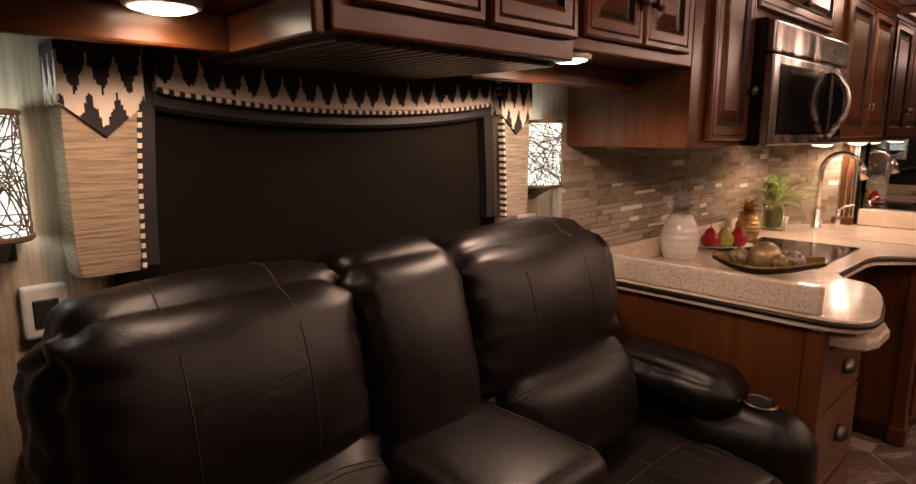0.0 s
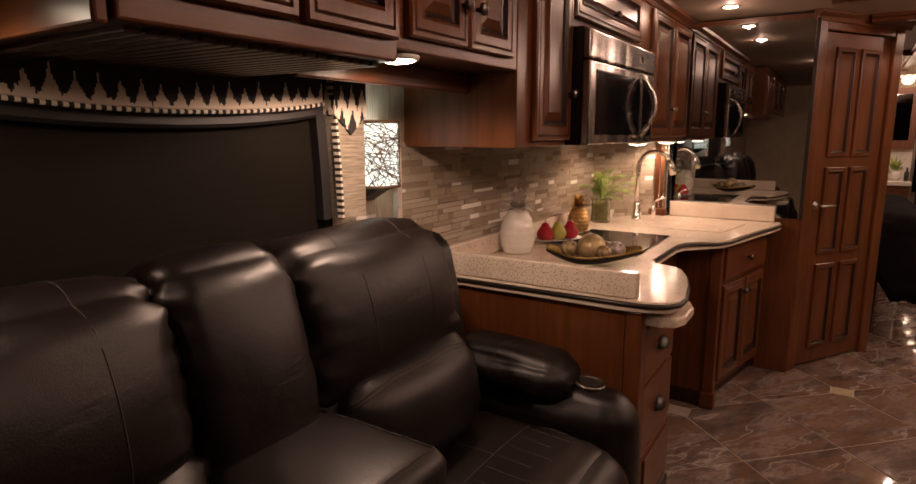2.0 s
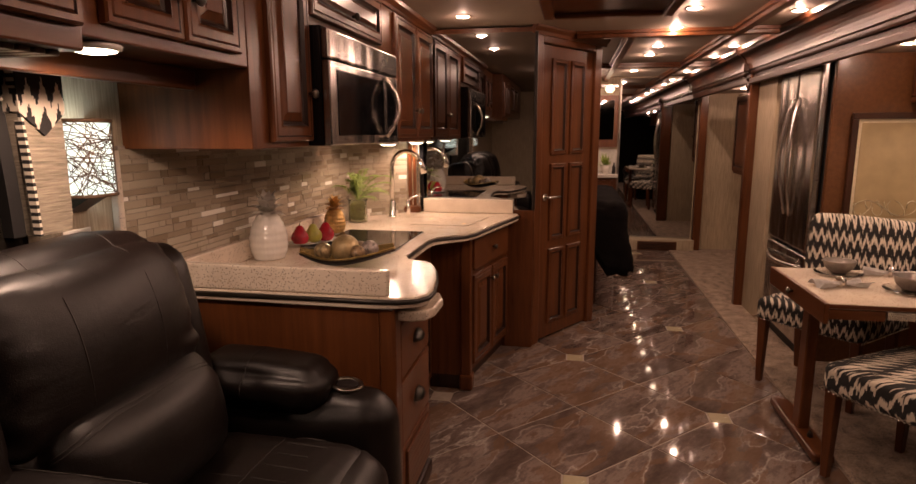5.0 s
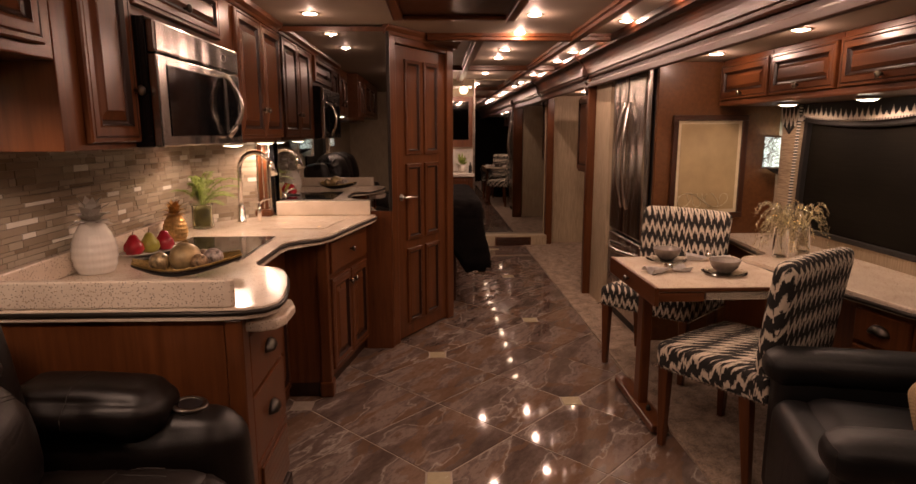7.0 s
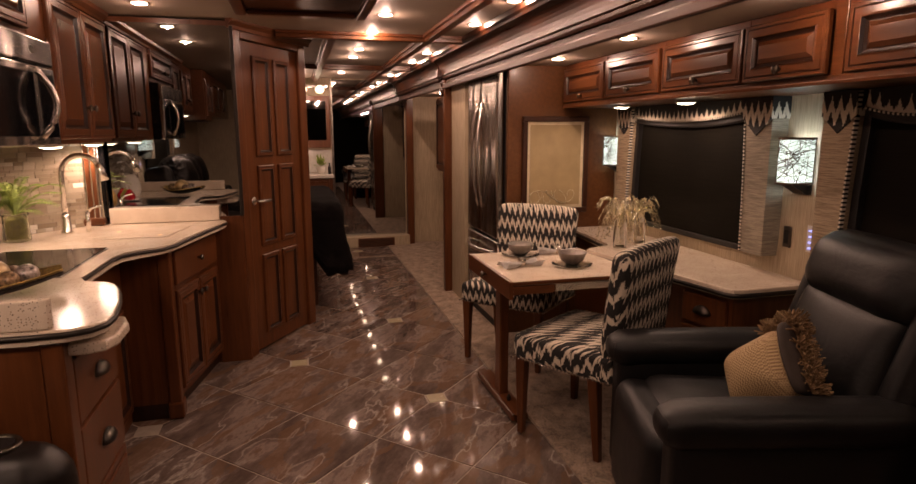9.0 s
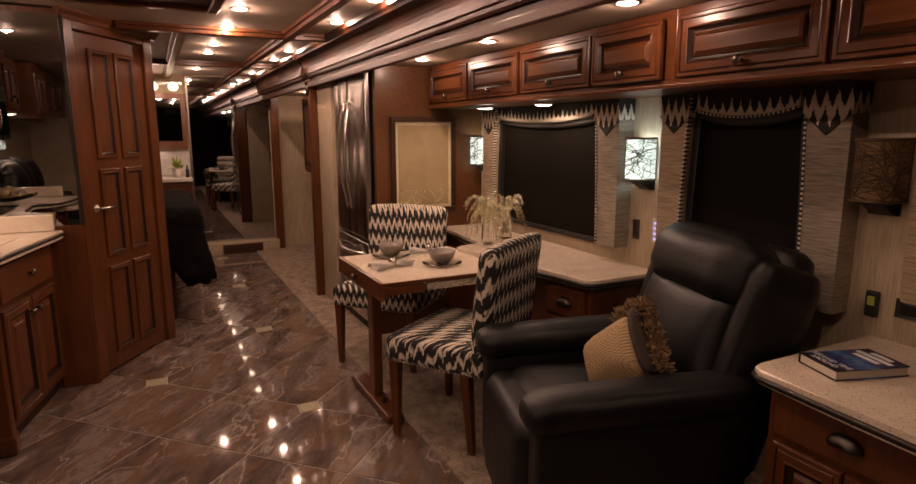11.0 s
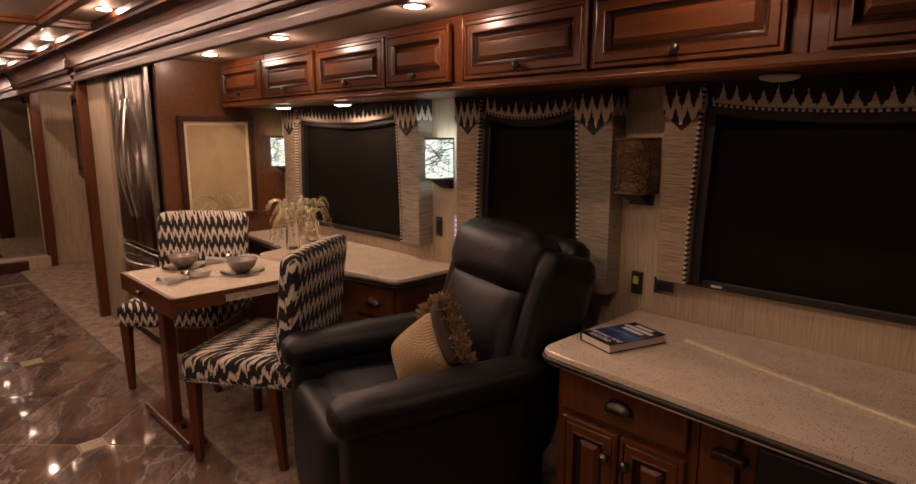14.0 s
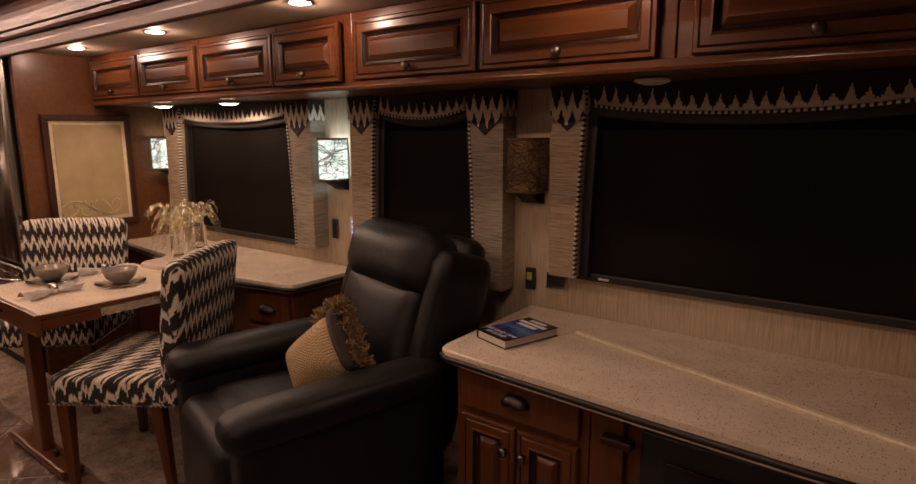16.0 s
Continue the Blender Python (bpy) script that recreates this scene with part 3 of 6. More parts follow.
# ---- kitchen side ----
def kitchen():
    # lower run: end panel, drawer end, recessed middle, wide sink cabinet
    c = thing("base_cabinet", "cherry peninsula end cabinet with three drawers", "cabinet", (0, 0, 0))
    part("body", box(2.012, 2.52, 0.675, 1.44, 0.07, 0.868, 0.004), CHERRY, c)
    part("end_panel", box(1.997, 2.012, 0.70, 1.44, 0.0, 0.868, 0.003), CHERRY, c, "plain cherry end panel")
    part("corner_post", box(1.995, 2.06, 0.645, 0.70, 0.0, 0.868, 0.006), CHERRY, c)
    for z, h in ((0.585, 0.20), (0.335, 0.235), (0.09, 0.235)):
        door_on(c, 0.40, h, pose(2.085, 0.673, z), "drawer", "cup" if z > 0.2 else "")
    bm = bmesh.new()
    for i in range(7):
        add_box(bm, 2.12, 2.45, 0.643, 0.653, 0.115 + 0.026 * i, 0.145 + 0.026 * i, 0.003)
    part("vent_grille", bm, CHERRY_X, c, "slatted cherry floor vent")
    part("foot", box(2.06, 2.5, 0.645, 0.675, 0.0, 0.07, 0.012), GLAZE, c)
    c = thing("base_cabinet", "recessed cherry cabinet below the cooktop", "cabinet")
    part("body", box(2.522, 3.36, 0.86, 1.44, 0.0, 0.86, 0.004), CHERRY, c)
    door_on(c, 0.78, 0.20, pose(2.54, 0.858, 0.63), "drawer", "cup")
    door_on(c, 0.38, 0.52, pose(2.54, 0.858, 0.08), "door", "knob", 0.34, 0.46)
    door_on(c, 0.38, 0.52, pose(2.935, 0.858, 0.08), "door", "knob", 0.04, 0.46)
    c = thing("sink_cabinet", "cherry sink cabinet with a drawer above two doors", "cabinet")
    a = math.degrees(math.atan2(0.47 - 0.64, 4.18 - 3.37))
    part("body", prism([(3.364, 1.44), (3.364, 0.655), (4.10, 0.51), (4.19, 0.50), (4.19, 1.44)], 0.08, 0.862), CHERRY, c)
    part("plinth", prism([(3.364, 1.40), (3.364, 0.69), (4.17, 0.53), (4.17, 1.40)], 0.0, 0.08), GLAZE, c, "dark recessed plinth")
    part("corner_post", box(3.345, 3.415, 0.625, 0.68, 0.02, 0.862, 0.006), CHERRY, c)
    part("foot", box(3.335, 3.425, 0.615, 0.69, 0.0, 0.09, 0.012), CHERRY, c)
    m = pose(3.43, 0.641, 0, 0, 0, a)
    door_on(c, 0.60, 0.17, m @ pose(0.02, 0, 0.67), "drawer", "knob", 0.30, 0.085)
    door_on(c, 0.295, 0.52, m @ pose(0.02, 0, 0.12), "door", "knob", 0.265, 0.45)
    door_on(c, 0.295, 0.52, m @ pose(0.325, 0, 0.12), "door", "knob", 0.03, 0.45)

    # the worktop
    out = [(1.975, 1.447), (1.975, 0.72), (1.98, 0.63), (2.005, 0.575), (2.05, 0.548), (2.12, 0.545), (2.26, 0.568), (2.40, 0.602), (2.50, 0.637), (2.545, 0.67), (2.55, 0.71), (2.57, 0.76), (2.63, 0.79), (3.02, 0.785), (3.11, 0.765), (3.17, 0.71), (3.23, 0.63), (3.32, 0.590), (3.45, 0.565), (3.72, 0.505), (3.92, 0.455), (4.04, 0.43), (4.09, 0.44), (4.10, 0.46), (4.10, 1.20), (3.70, 1.447)]
    w = thing("worktop", "cream speckled solid-surface kitchen worktop with a dark metal edge line", "countertop")
    part("slab", prism(out, 0.872, 0.91, 0.006), STONE, w)
    edge = [(x, y) for x, y in out[:24]]
    part("edge_line", sweep([(x, y, 0.894) for x, y in edge], 0.0085, 8), BRONZE, w, "black rounded edge line", smooth=True)
    part("upstand", prism([(1.979, 1.447), (1.979, 0.69), (1.984, 0.668), (1.995, 0.660), (2.008, 0.664), (2.015, 0.69), (2.015, 1.447)], 0.911, 0.995, 0.006), STONE, w)
    part("rear_upstand", box(2.016, 3.68, 1.405, 1.447, 0.911, 0.995, 0.005), STONE, w)
    part("mirror_upstand", box(4.055, 4.10, 0.47, 1.06, 0.911, 1.0, 0.006), STONE, w)
    part("pull_out_shelf", prism([(2.03, 0.70), (2.03, 0.60), (2.05, 0.555), (2.10, 0.535), (2.22, 0.535), (2.29, 0.56), (2.32, 0.61), (2.31, 0.66), (2.33, 0.70)], 0.815, 0.85, 0.010), STONE, w, "rounded pull-out corner shelf")
    part("sink_cover", prism([(3.50, 0.66), (3.88, 0.60), (3.90, 1.0), (3.50, 1.0)], 0.9105, 0.914, 0.001), STONE, w, "flush sink cover")
    for x, y in ((3.56, 0.70), (3.72, 0.93)):
        part("lift_hole", lathe([(0.012, 0), (0.012, 0.001)], 12, 1.6, 0.8), GOLD, w, "small brass lift hole", pose(x, y, 0.9145))
    k = thing("cooktop", "black glass cooktop set flush in the worktop", "cooktop", (0, 0, 0))
    part("glass", box(2.66, 3.24, 0.86, 1.27, 0.9102, 0.9165, 0.002), BLACKGLASS, k)
    part("rim", box(2.655, 3.245, 0.855, 1.275, 0.9101, 0.9135, 0.001), PEWTER, k, "thin metal rim")

    # splash wall of strip mosaic
    backing = structure("splash_backing", box(1.80, 3.72, 1.440, 1.4495, 0.99, 1.39), GROUT, "grout behind the mosaic splashback", "wall")
    rnd = random.Random(4)
    z = 0.997
    while z < 1.378:
        h = rnd.choice((0.014, 0.020, 0.020, 0.026))
        x = 1.79 - rnd.random() * 0.08
        while x < 3.70:
            l = rnd.choice((0.035, 0.07, 0.10, 0.13, 0.16))
            a0, a1 = max(1.79, x), min(3.70, x + l)
            if a1 - a0 > 0.01:
                part("mosaic_tile", box(a0, a1 - 0.0018, 1.432 + rnd.random() * 0.002, 1.443, z, z + h - 0.0018, 0.0007, 1), MOSAIC, backing)
            x += l
        z += h
    structure("splash_edge_trim", box(1.762, 1.788, 1.425, 1.4495, 0.995, 1.378, 0.004), STONE, "cream stone edge strip beside the mosaic", "trim")
    # angled return of the splash
    p, q = Vector((3.70, 1.447, 0)), Vector((4.04, 1.165, 0))
    ang, L = math.degrees(math.atan2(q.y - p.y, q.x - p.x)), (q - p).length
    m = pose(p.x, p.y, 0, 0, 0, ang)
    wall = structure("wall_return", box(0, L, -0.004, 0.05, 0.9, 2.08), GROUT, "angled return wall", "wall")
    wall.matrix_basis = m
    z = 0.912
    while z < 1.378:
        h = rnd.choice((0.014, 0.020, 0.020, 0.026))
        x = -rnd.random() * 0.08
        while x < L:
            l = rnd.choice((0.045, 0.06, 0.08, 0.10))
            a0, a1 = max(0, x), min(L, x + l)
            if a1 - a0 > 0.01:
                part("mosaic_tile", box(a0, a1 - 0.0018, -0.014 + rnd.random() * 0.002, -0.005, z, z + h - 0.0018, 0.0007, 1), MOSAIC, wall)
            x += l
        z += h
    # lit column and mirror
    c = thing("column", "fluted cherry column with brass strips and dark glass", "column", (0, 0, 0))
    part("post", box(4.03, 4.10, 1.095, 1.175, 0.911, 1.38, 0.01), CHERRY, c)
    part("base", box(4.005, 4.10, 1.075, 1.195, 0.911, 0.955, 0.012), CHERRY, c)
    part("glass_strip", box(4.06, 4.09, 1.06, 1.094, 0.93, 1.38), BLACKGLASS, c, "dark glass strip")
    for y in (1.075, 1.09, 1.118, 1.15):
        part("brass_strip", box(4.020, 4.032, y, y + 0.008, 0.955, 1.38, 0.002), CHROME, c, "bright vertical metal strip")
    wm = thing("wall_mirror", "large frameless wall mirror between worktop and ceiling", "mirror")
    part("mirror_glass", box(4.112, 4.120, 0.34, 1.12, 0.93, 2.04), MIRROR, wm)
    part("backing", box(4.121, 4.135, 0.335, 1.13, 0.0, 2.07), CHERRY, wm)
    part("trim", box(4.095, 4.125, 0.33, 0.352, 0.93, 2.04, 0.004), BRONZE, wm, "narrow dark trim")
    structure("mirror_base_panel", box(4.105, 4.125, 0.34, 0.52, 0.0, 0.93, 0.003), CHERRY, "cherry panel below the mirror", "panel")
    # pillar with door
    p, q = Vector((4.14, 0.36, 0)), Vector((4.83, -0.068, 0))
    ang, L = math.degrees(math.atan2(q.y - p.y, q.x - p.x)), (q - p).length
    m = pose(p.x, p.y, 0, 0, 0, ang)
    d = thing("panel_door", "six-panel cherry door in an angled frame, closed, with a lever handle", "door")
    d.matrix_basis = m
    part("frame_left", box(0, 0.085, -0.02, 0.06, 0, 2.06, 0.006), CHERRY, d)
    part("frame_right", box(L - 0.09, L, -0.02, 0.06, 0, 2.06, 0.006), CHERRY, d)
    part("frame_head", box(0.085, L - 0.09, -0.018, 0.05, 1.985, 2.06, 0.006), CHERRY_X, d)
    part("side_wall", box(L - 0.05, L, 0.06, 0.12, 0, 2.06), CHERRY, d)
    w = L - 0.175
    leaf = part("leaf", box(0.087, L - 0.092, 0.0, 0.035, 0.015, 1.98, 0.003), CHERRY, d)
    for zb, zh in ((0.11, 0.53), (0.70, 0.52), (1.28, 0.62)):
        for xb in (0.115, w / 2 + 0.025):
            bm = panel_door(w / 2 - 0.14, zh, 0.016, 0.030, False)
            part("panel", bm, [CHERRY, GLAZE], leaf, "", pose(0.087 + xb, 0.001, zb))
    h = part("lever", sweep([(0, 0, 0), (0, -0.045, 0), (0.03, -0.055, 0), (0.11, -0.05, -0.004)], 0.009, 8), CHROME, leaf, "brushed nickel lever", pose(0.15, 0, 1.0), True)
    part("rose", lathe([(0.026, 0), (0.026, 0.006), (0.018, 0.010)], 18), CHROME, h, "", pose(0, 0, 0, 90, 0, 0), True)
    ob = moulding("pillar_crown", [(0, 0), (0.012, 0), (0.018, 0.02), (0.04, 0.04), (0.045, 0.055), (0, 0.055)], m @ pose(-0.04, -0.018, 2.028), L + 0.08, "moulded crown over the door", [CHERRY_X])
    structure("pillar_back_wall", box(4.78, 4.83, -0.04, 1.5, 0, 2.07), WALLPAPER, "wall behind the pantry", "wall")

    # upper cabinets
    u = thing("wall_cabinet", "tall narrow cherry wall cabinet beside the microwave", "cabinet")
    part("body", box(1.83, 2.22, 1.015, 1.447, 1.38, 2.06, 0.003), CHERRY, u)
    door_on(u, 0.285, 0.60, pose(1.93, 1.013, 1.40), "door", "knob", 0.262, 0.16)
    u = thing("wall_cabinet", "cherry cabinet above the microwave with a lift-up door", "cabinet")
    part("body", box(2.222, 3.06, 1.015, 1.447, 1.80, 2.06, 0.003), CHERRY, u)
    door_on(u, 0.79, 0.20, pose(2.245, 1.013, 1.83), "door", "knob", 0.395, 0.06, CHERRY_X)
    u = thing("wall_cabinet", "cherry wall cabinet with two doors over the sink", "cabinet")
    part("body", box(3.062, 4.10, 1.015, 1.447, 1.38, 2.06, 0.003), CHERRY, u)
    for x, w, px in ((3.255, 0.41, 0.375), (3.675, 0.41, 0.035)):
        door_on(u, w, 0.62, pose(x, 1.013, 1.40), "door", "knob", px, 0.15)
    moulding("cabinet_crown", [(0, 0), (0.012, 0), (0.018, 0.015), (0.04, 0.03), (0.045, 0.05), (0, 0.05)], pose(1.80, 1.016, 2.03), 2.3, "cherry crown over the wall cabinets", [CHERRY_X])
    for x in (3.36, 3.97):
        puck(x, 1.08, 1.379, True, 10.0)
    # microwave
    mw = thing("microwave", "stainless steel over-range microwave with a dark window", "microwave", (2.225, 0.93, 1.382))
    W, D, H = 0.82, 0.50, 0.40
    part("case", box(0, W, 0.03, D, 0, H + 0.01, 0.004), BLACKGLASS, mw, "black case")
    dr = part("front", box(0, W, 0, 0.03, 0.0, 0.295, 0.006), STEEL, mw, "brushed steel door")
    part("window", box(0.065, 0.605, -0.003, 0.0, 0.035, 0.268, 0.002), BLACKGLASS, dr, "dark glass window")
    part("top_strip", box(0, W, 0, 0.03, 0.30, H, 0.008), STEEL, mw, "steel vent strip")
    part("handle", sweep(arc((0.60, -0.01, 0.03), (0.66, -0.11, 0.15), (0.60, -0.01, 0.28)), 0.012, 8), CHROME, dr, "bowed handle", smooth=True)
    part("emblem", lathe([(0.014, 0), (0.014, 0.002)], 14, 1.5, 1.0), PEWTER, mw, "small oval emblem", pose(0.62, -0.001, 0.35, 90, 0, 0))
    part("control_strip", box(0.655, 0.80, -0.002, 0.0, 0.03, 0.27, 0.001), BLACKGLASS, dr, "dark control strip")


kitchen()
# sofa overheads
def sofa_overhead():
    o = thing("overhead_cabinet", "cherry overhead cabinet above the sofa with raised-panel doors", "cabinet")
    part("body", box(0.555, 1.097, 0.90, 1.447, 1.562, 2.07, 0.004), CHERRY_X, o)
    for i in range(18):
        part("underside_rib", box(0.58 + 0.028 * i, 0.602 + 0.028 * i, 0.93, 1.36, 1.553, 1.564, 0.003), DARKWOOD, o, "dark rib of the underside")
    door_on(o, 0.245, 0.38, pose(0.585, 0.898, 1.60), "door", "")
    door_on(o, 0.235, 0.38, pose(0.845, 0.898, 1.60), "door", "")
    o = thing("overhead_cabinet", "cherry overhead cabinet with a pair of knobbed doors", "cabinet")
    part("body", box(1.099, 1.828, 1.015, 1.447, 1.61, 2.07, 0.004), CHERRY_X, o)
    door_on(o, 0.245, 0.36, pose(1.27, 1.013, 1.64), "door", "knob", 0.215, 0.10)
    door_on(o, 0.245, 0.36, pose(1.525, 1.013, 1.64), "door", "knob", 0.03, 0.10)
    o = thing("overhead_cabinet", "cherry overhead cabinet with a lit underside", "cabinet")
    part("body", box(-1.2, 0.548, 0.90, 1.447, 1.615, 2.07, 0.004), CHERRY, o)
    part("light_rail", box(-1.2, 0.548, 1.165, 1.185, 1.555, 1.614, 0.006), CHERRY_X, o, "hanging cherry light rail")
    part("side_rail", box(0.53, 0.549, 0.905, 1.165, 1.555, 1.614, 0.005), CHERRY_Y, o)
    for x in (-0.6, -0.03):
        door_on(o, 0.55, 0.36, pose(x, 0.898, 1.65), "door", "knob", 0.27, 0.05)
    part("cornice", box(1.10, 1.825, 1.18, 1.20, 1.550, 1.609, 0.005), CHERRY_X, o)
    puck(0.415, 1.11, 1.614)
    puck(1.315, 1.07, 1.609, True, 20.0)


sofa_overhead()


# ---- window dressings ----
def tapered(x_out, s, w_top, w_bot, z0, z1, y0, y1, extra=0.0, n=8):
    """An upright pad from x_out inwards (s = 1 or -1), narrowing in a curve towards its foot."""
    bm = bmesh.new()
    rows = []
    for i in range(n + 1):
        u = i / n
        w = w_bot + (w_top - w_bot) * u ** 1.6
        a, b = x_out + s * (w if extra else 0.0), x_out + s * (w + extra)
        z = z0 + (z1 - z0) * u
        rows.append([bm.verts.new(p) for p in ((a, y1, z), (b, y1, z), (b, y0, z), (a, y0, z))])
    for p, q in zip(rows, rows[1:]):
        for i in range(4):
            bm.faces.new((p[i], p[(i + 1) % 4], q[(i + 1) % 4], q[i]))
    bm.faces.new(rows[0])
    bm.faces.new(rows[-1][::-1])
    if not extra:
        es = [e for e in bm.edges if abs(e.verts[0].co.z - e.verts[1].co.z) > 1e-4]
        bmesh.ops.bevel(bm, geom=es, offset=0.010, segments=3, affect="EDGES", profile=0.5)
    return bm


def window_set(name, w, zb, m, wl, wr, ztop, legz):
    """A shaded window with an upholstered surround. Local x runs along the wall, -y into the room."""
    t = thing(name, "window with a lowered black roller shade in a fabric surround", "window", kind="structure")
    t.matrix_basis = m
    part("roller_shade", box(wl * 0.6, w - wr * 0.6, -0.03, -0.012, zb, ztop - 0.02, 0.003), SHADE, t, "black woven shade, lowered")
    part("shade_bar", box(wl * 0.62, w - wr * 0.62, -0.038, -0.010, zb - 0.03, zb, 0.006), BLACK, t, "black bottom bar")
    part("shade_tag", box(wl + 0.05, wl + 0.09, -0.0395, -0.038, zb - 0.022, zb - 0.014), WHITE, t, "small pale tag")
    for xo, s, wd in ((0, 1, wl), (w, -1, wr)):
        wt, wb = wd, wd * 0.80
        part("fabric_leg", tapered(xo, s, wt, wb, legz, ztop - 0.09, 0, -0.095), WEAVE if xo == 0 else WEAVE_GREY, t, "woven grass-cloth side panel", smooth=False)
        z0 = ztop - 0.097
        bm = bmesh.new()
        aa, bb = (xo - 0.003, xo + s * (wt + 0.003)) if s > 0 else (xo + s * (wt + 0.003), xo + 0.003)
        pts = [(aa, z0), ((aa + bb) / 2, z0 - 0.45 * wt), (bb, z0), (bb, ztop), (aa, ztop)]
        f = [bm.verts.new((x, -0.103, z - z0)) for x, z in pts]
        k = [bm.verts.new((x, 0.0, z - z0)) for x, z in pts]
        bm.faces.new(f)
        bm.faces.new(k[::-1])
        for i in range(5):
            bm.faces.new((f[i], f[(i + 1) % 5], k[(i + 1) % 5], k[i]))
        part("pennant", bm, IKAT_MID, t, "black and cream ikat point", pose(0, 0, z0))
        part("piping", tapered(xo, s, wt, wb, legz, ztop - 0.005, -0.080, -0.100, 0.007), CHECK, t, "black and cream corded edge")
        part("inner_return", tapered(xo, s, wt + 0.008, wb + 0.008, legz, ztop, 0, -0.060, 0.034), BLACK, t, "black padded inner side")
    n = 28
    a, b = wl + 0.03, w - wr - 0.03

    def sag(u):
        return ztop - 0.070 - 0.032 * (4 * u * (1 - u)) ** 0.9
    peaks = ikat("ikat_peaks", "spikes", 0.070, 0.042, (a, b))
    for nm, y0, y1, mat, lab, drop in (("valance", -0.086, -0.05, peaks, "black valance with cream ikat peaks", 0.0), ("head_roll", -0.066, -0.03, BLACK, "padded black head roll", 0.035)):
        bm = bmesh.new()
        cols = []
        base = ztop - 0.103
        for i in range(n + 1):
            u = i / n
            x, zl = a + (b - a) * u, sag(u) - drop - base
            ring = ((x, y0, zl + 0.008), (x, y0, ztop - base), (x, y1, ztop - base), (x, y1, zl), (x, y0 + 0.008, zl))
            cols.append([bm.verts.new(p) for p in ring])
        for p, q in zip(cols, cols[1:]):
            for i in range(5):
                bm.faces.new((p[i], p[(i + 1) % 5], q[(i + 1) % 5], q[i]))
        bm.faces.new(cols[0])
        bm.faces.new(cols[-1][::-1])
        part(nm, bm, mat, t, lab, pose(0, 0, base))
    pts = [(a + (b - a) * i / n, -0.088, sag(i / n)) for i in range(n + 1)]
    part("valance_cord", sweep(pts, 0.0055, 6), CHECK_X, t, "black and cream cord", smooth=True)
    return t


window_set("window_1", 1.191, 1.0, pose(0.326, YL, 0), 0.125, 0.125, 1.575, 1.183)
window_set("window_2", 1.39, 0.86, pose(3.96, YR, 0, 0, 0, 180), 0.170, 0.180, 1.588, 0.845)
window_set("window_3", 0.845, 0.95, pose(2.288, YR, 0, 0, 0, 180), 0.155, 0.165, 1.588, 0.80)
window_set("window_4", 1.30, 0.915, pose(1.236, YR, 0, 0, 0, 180), 0.128, 0.155, 1.588, 0.90)


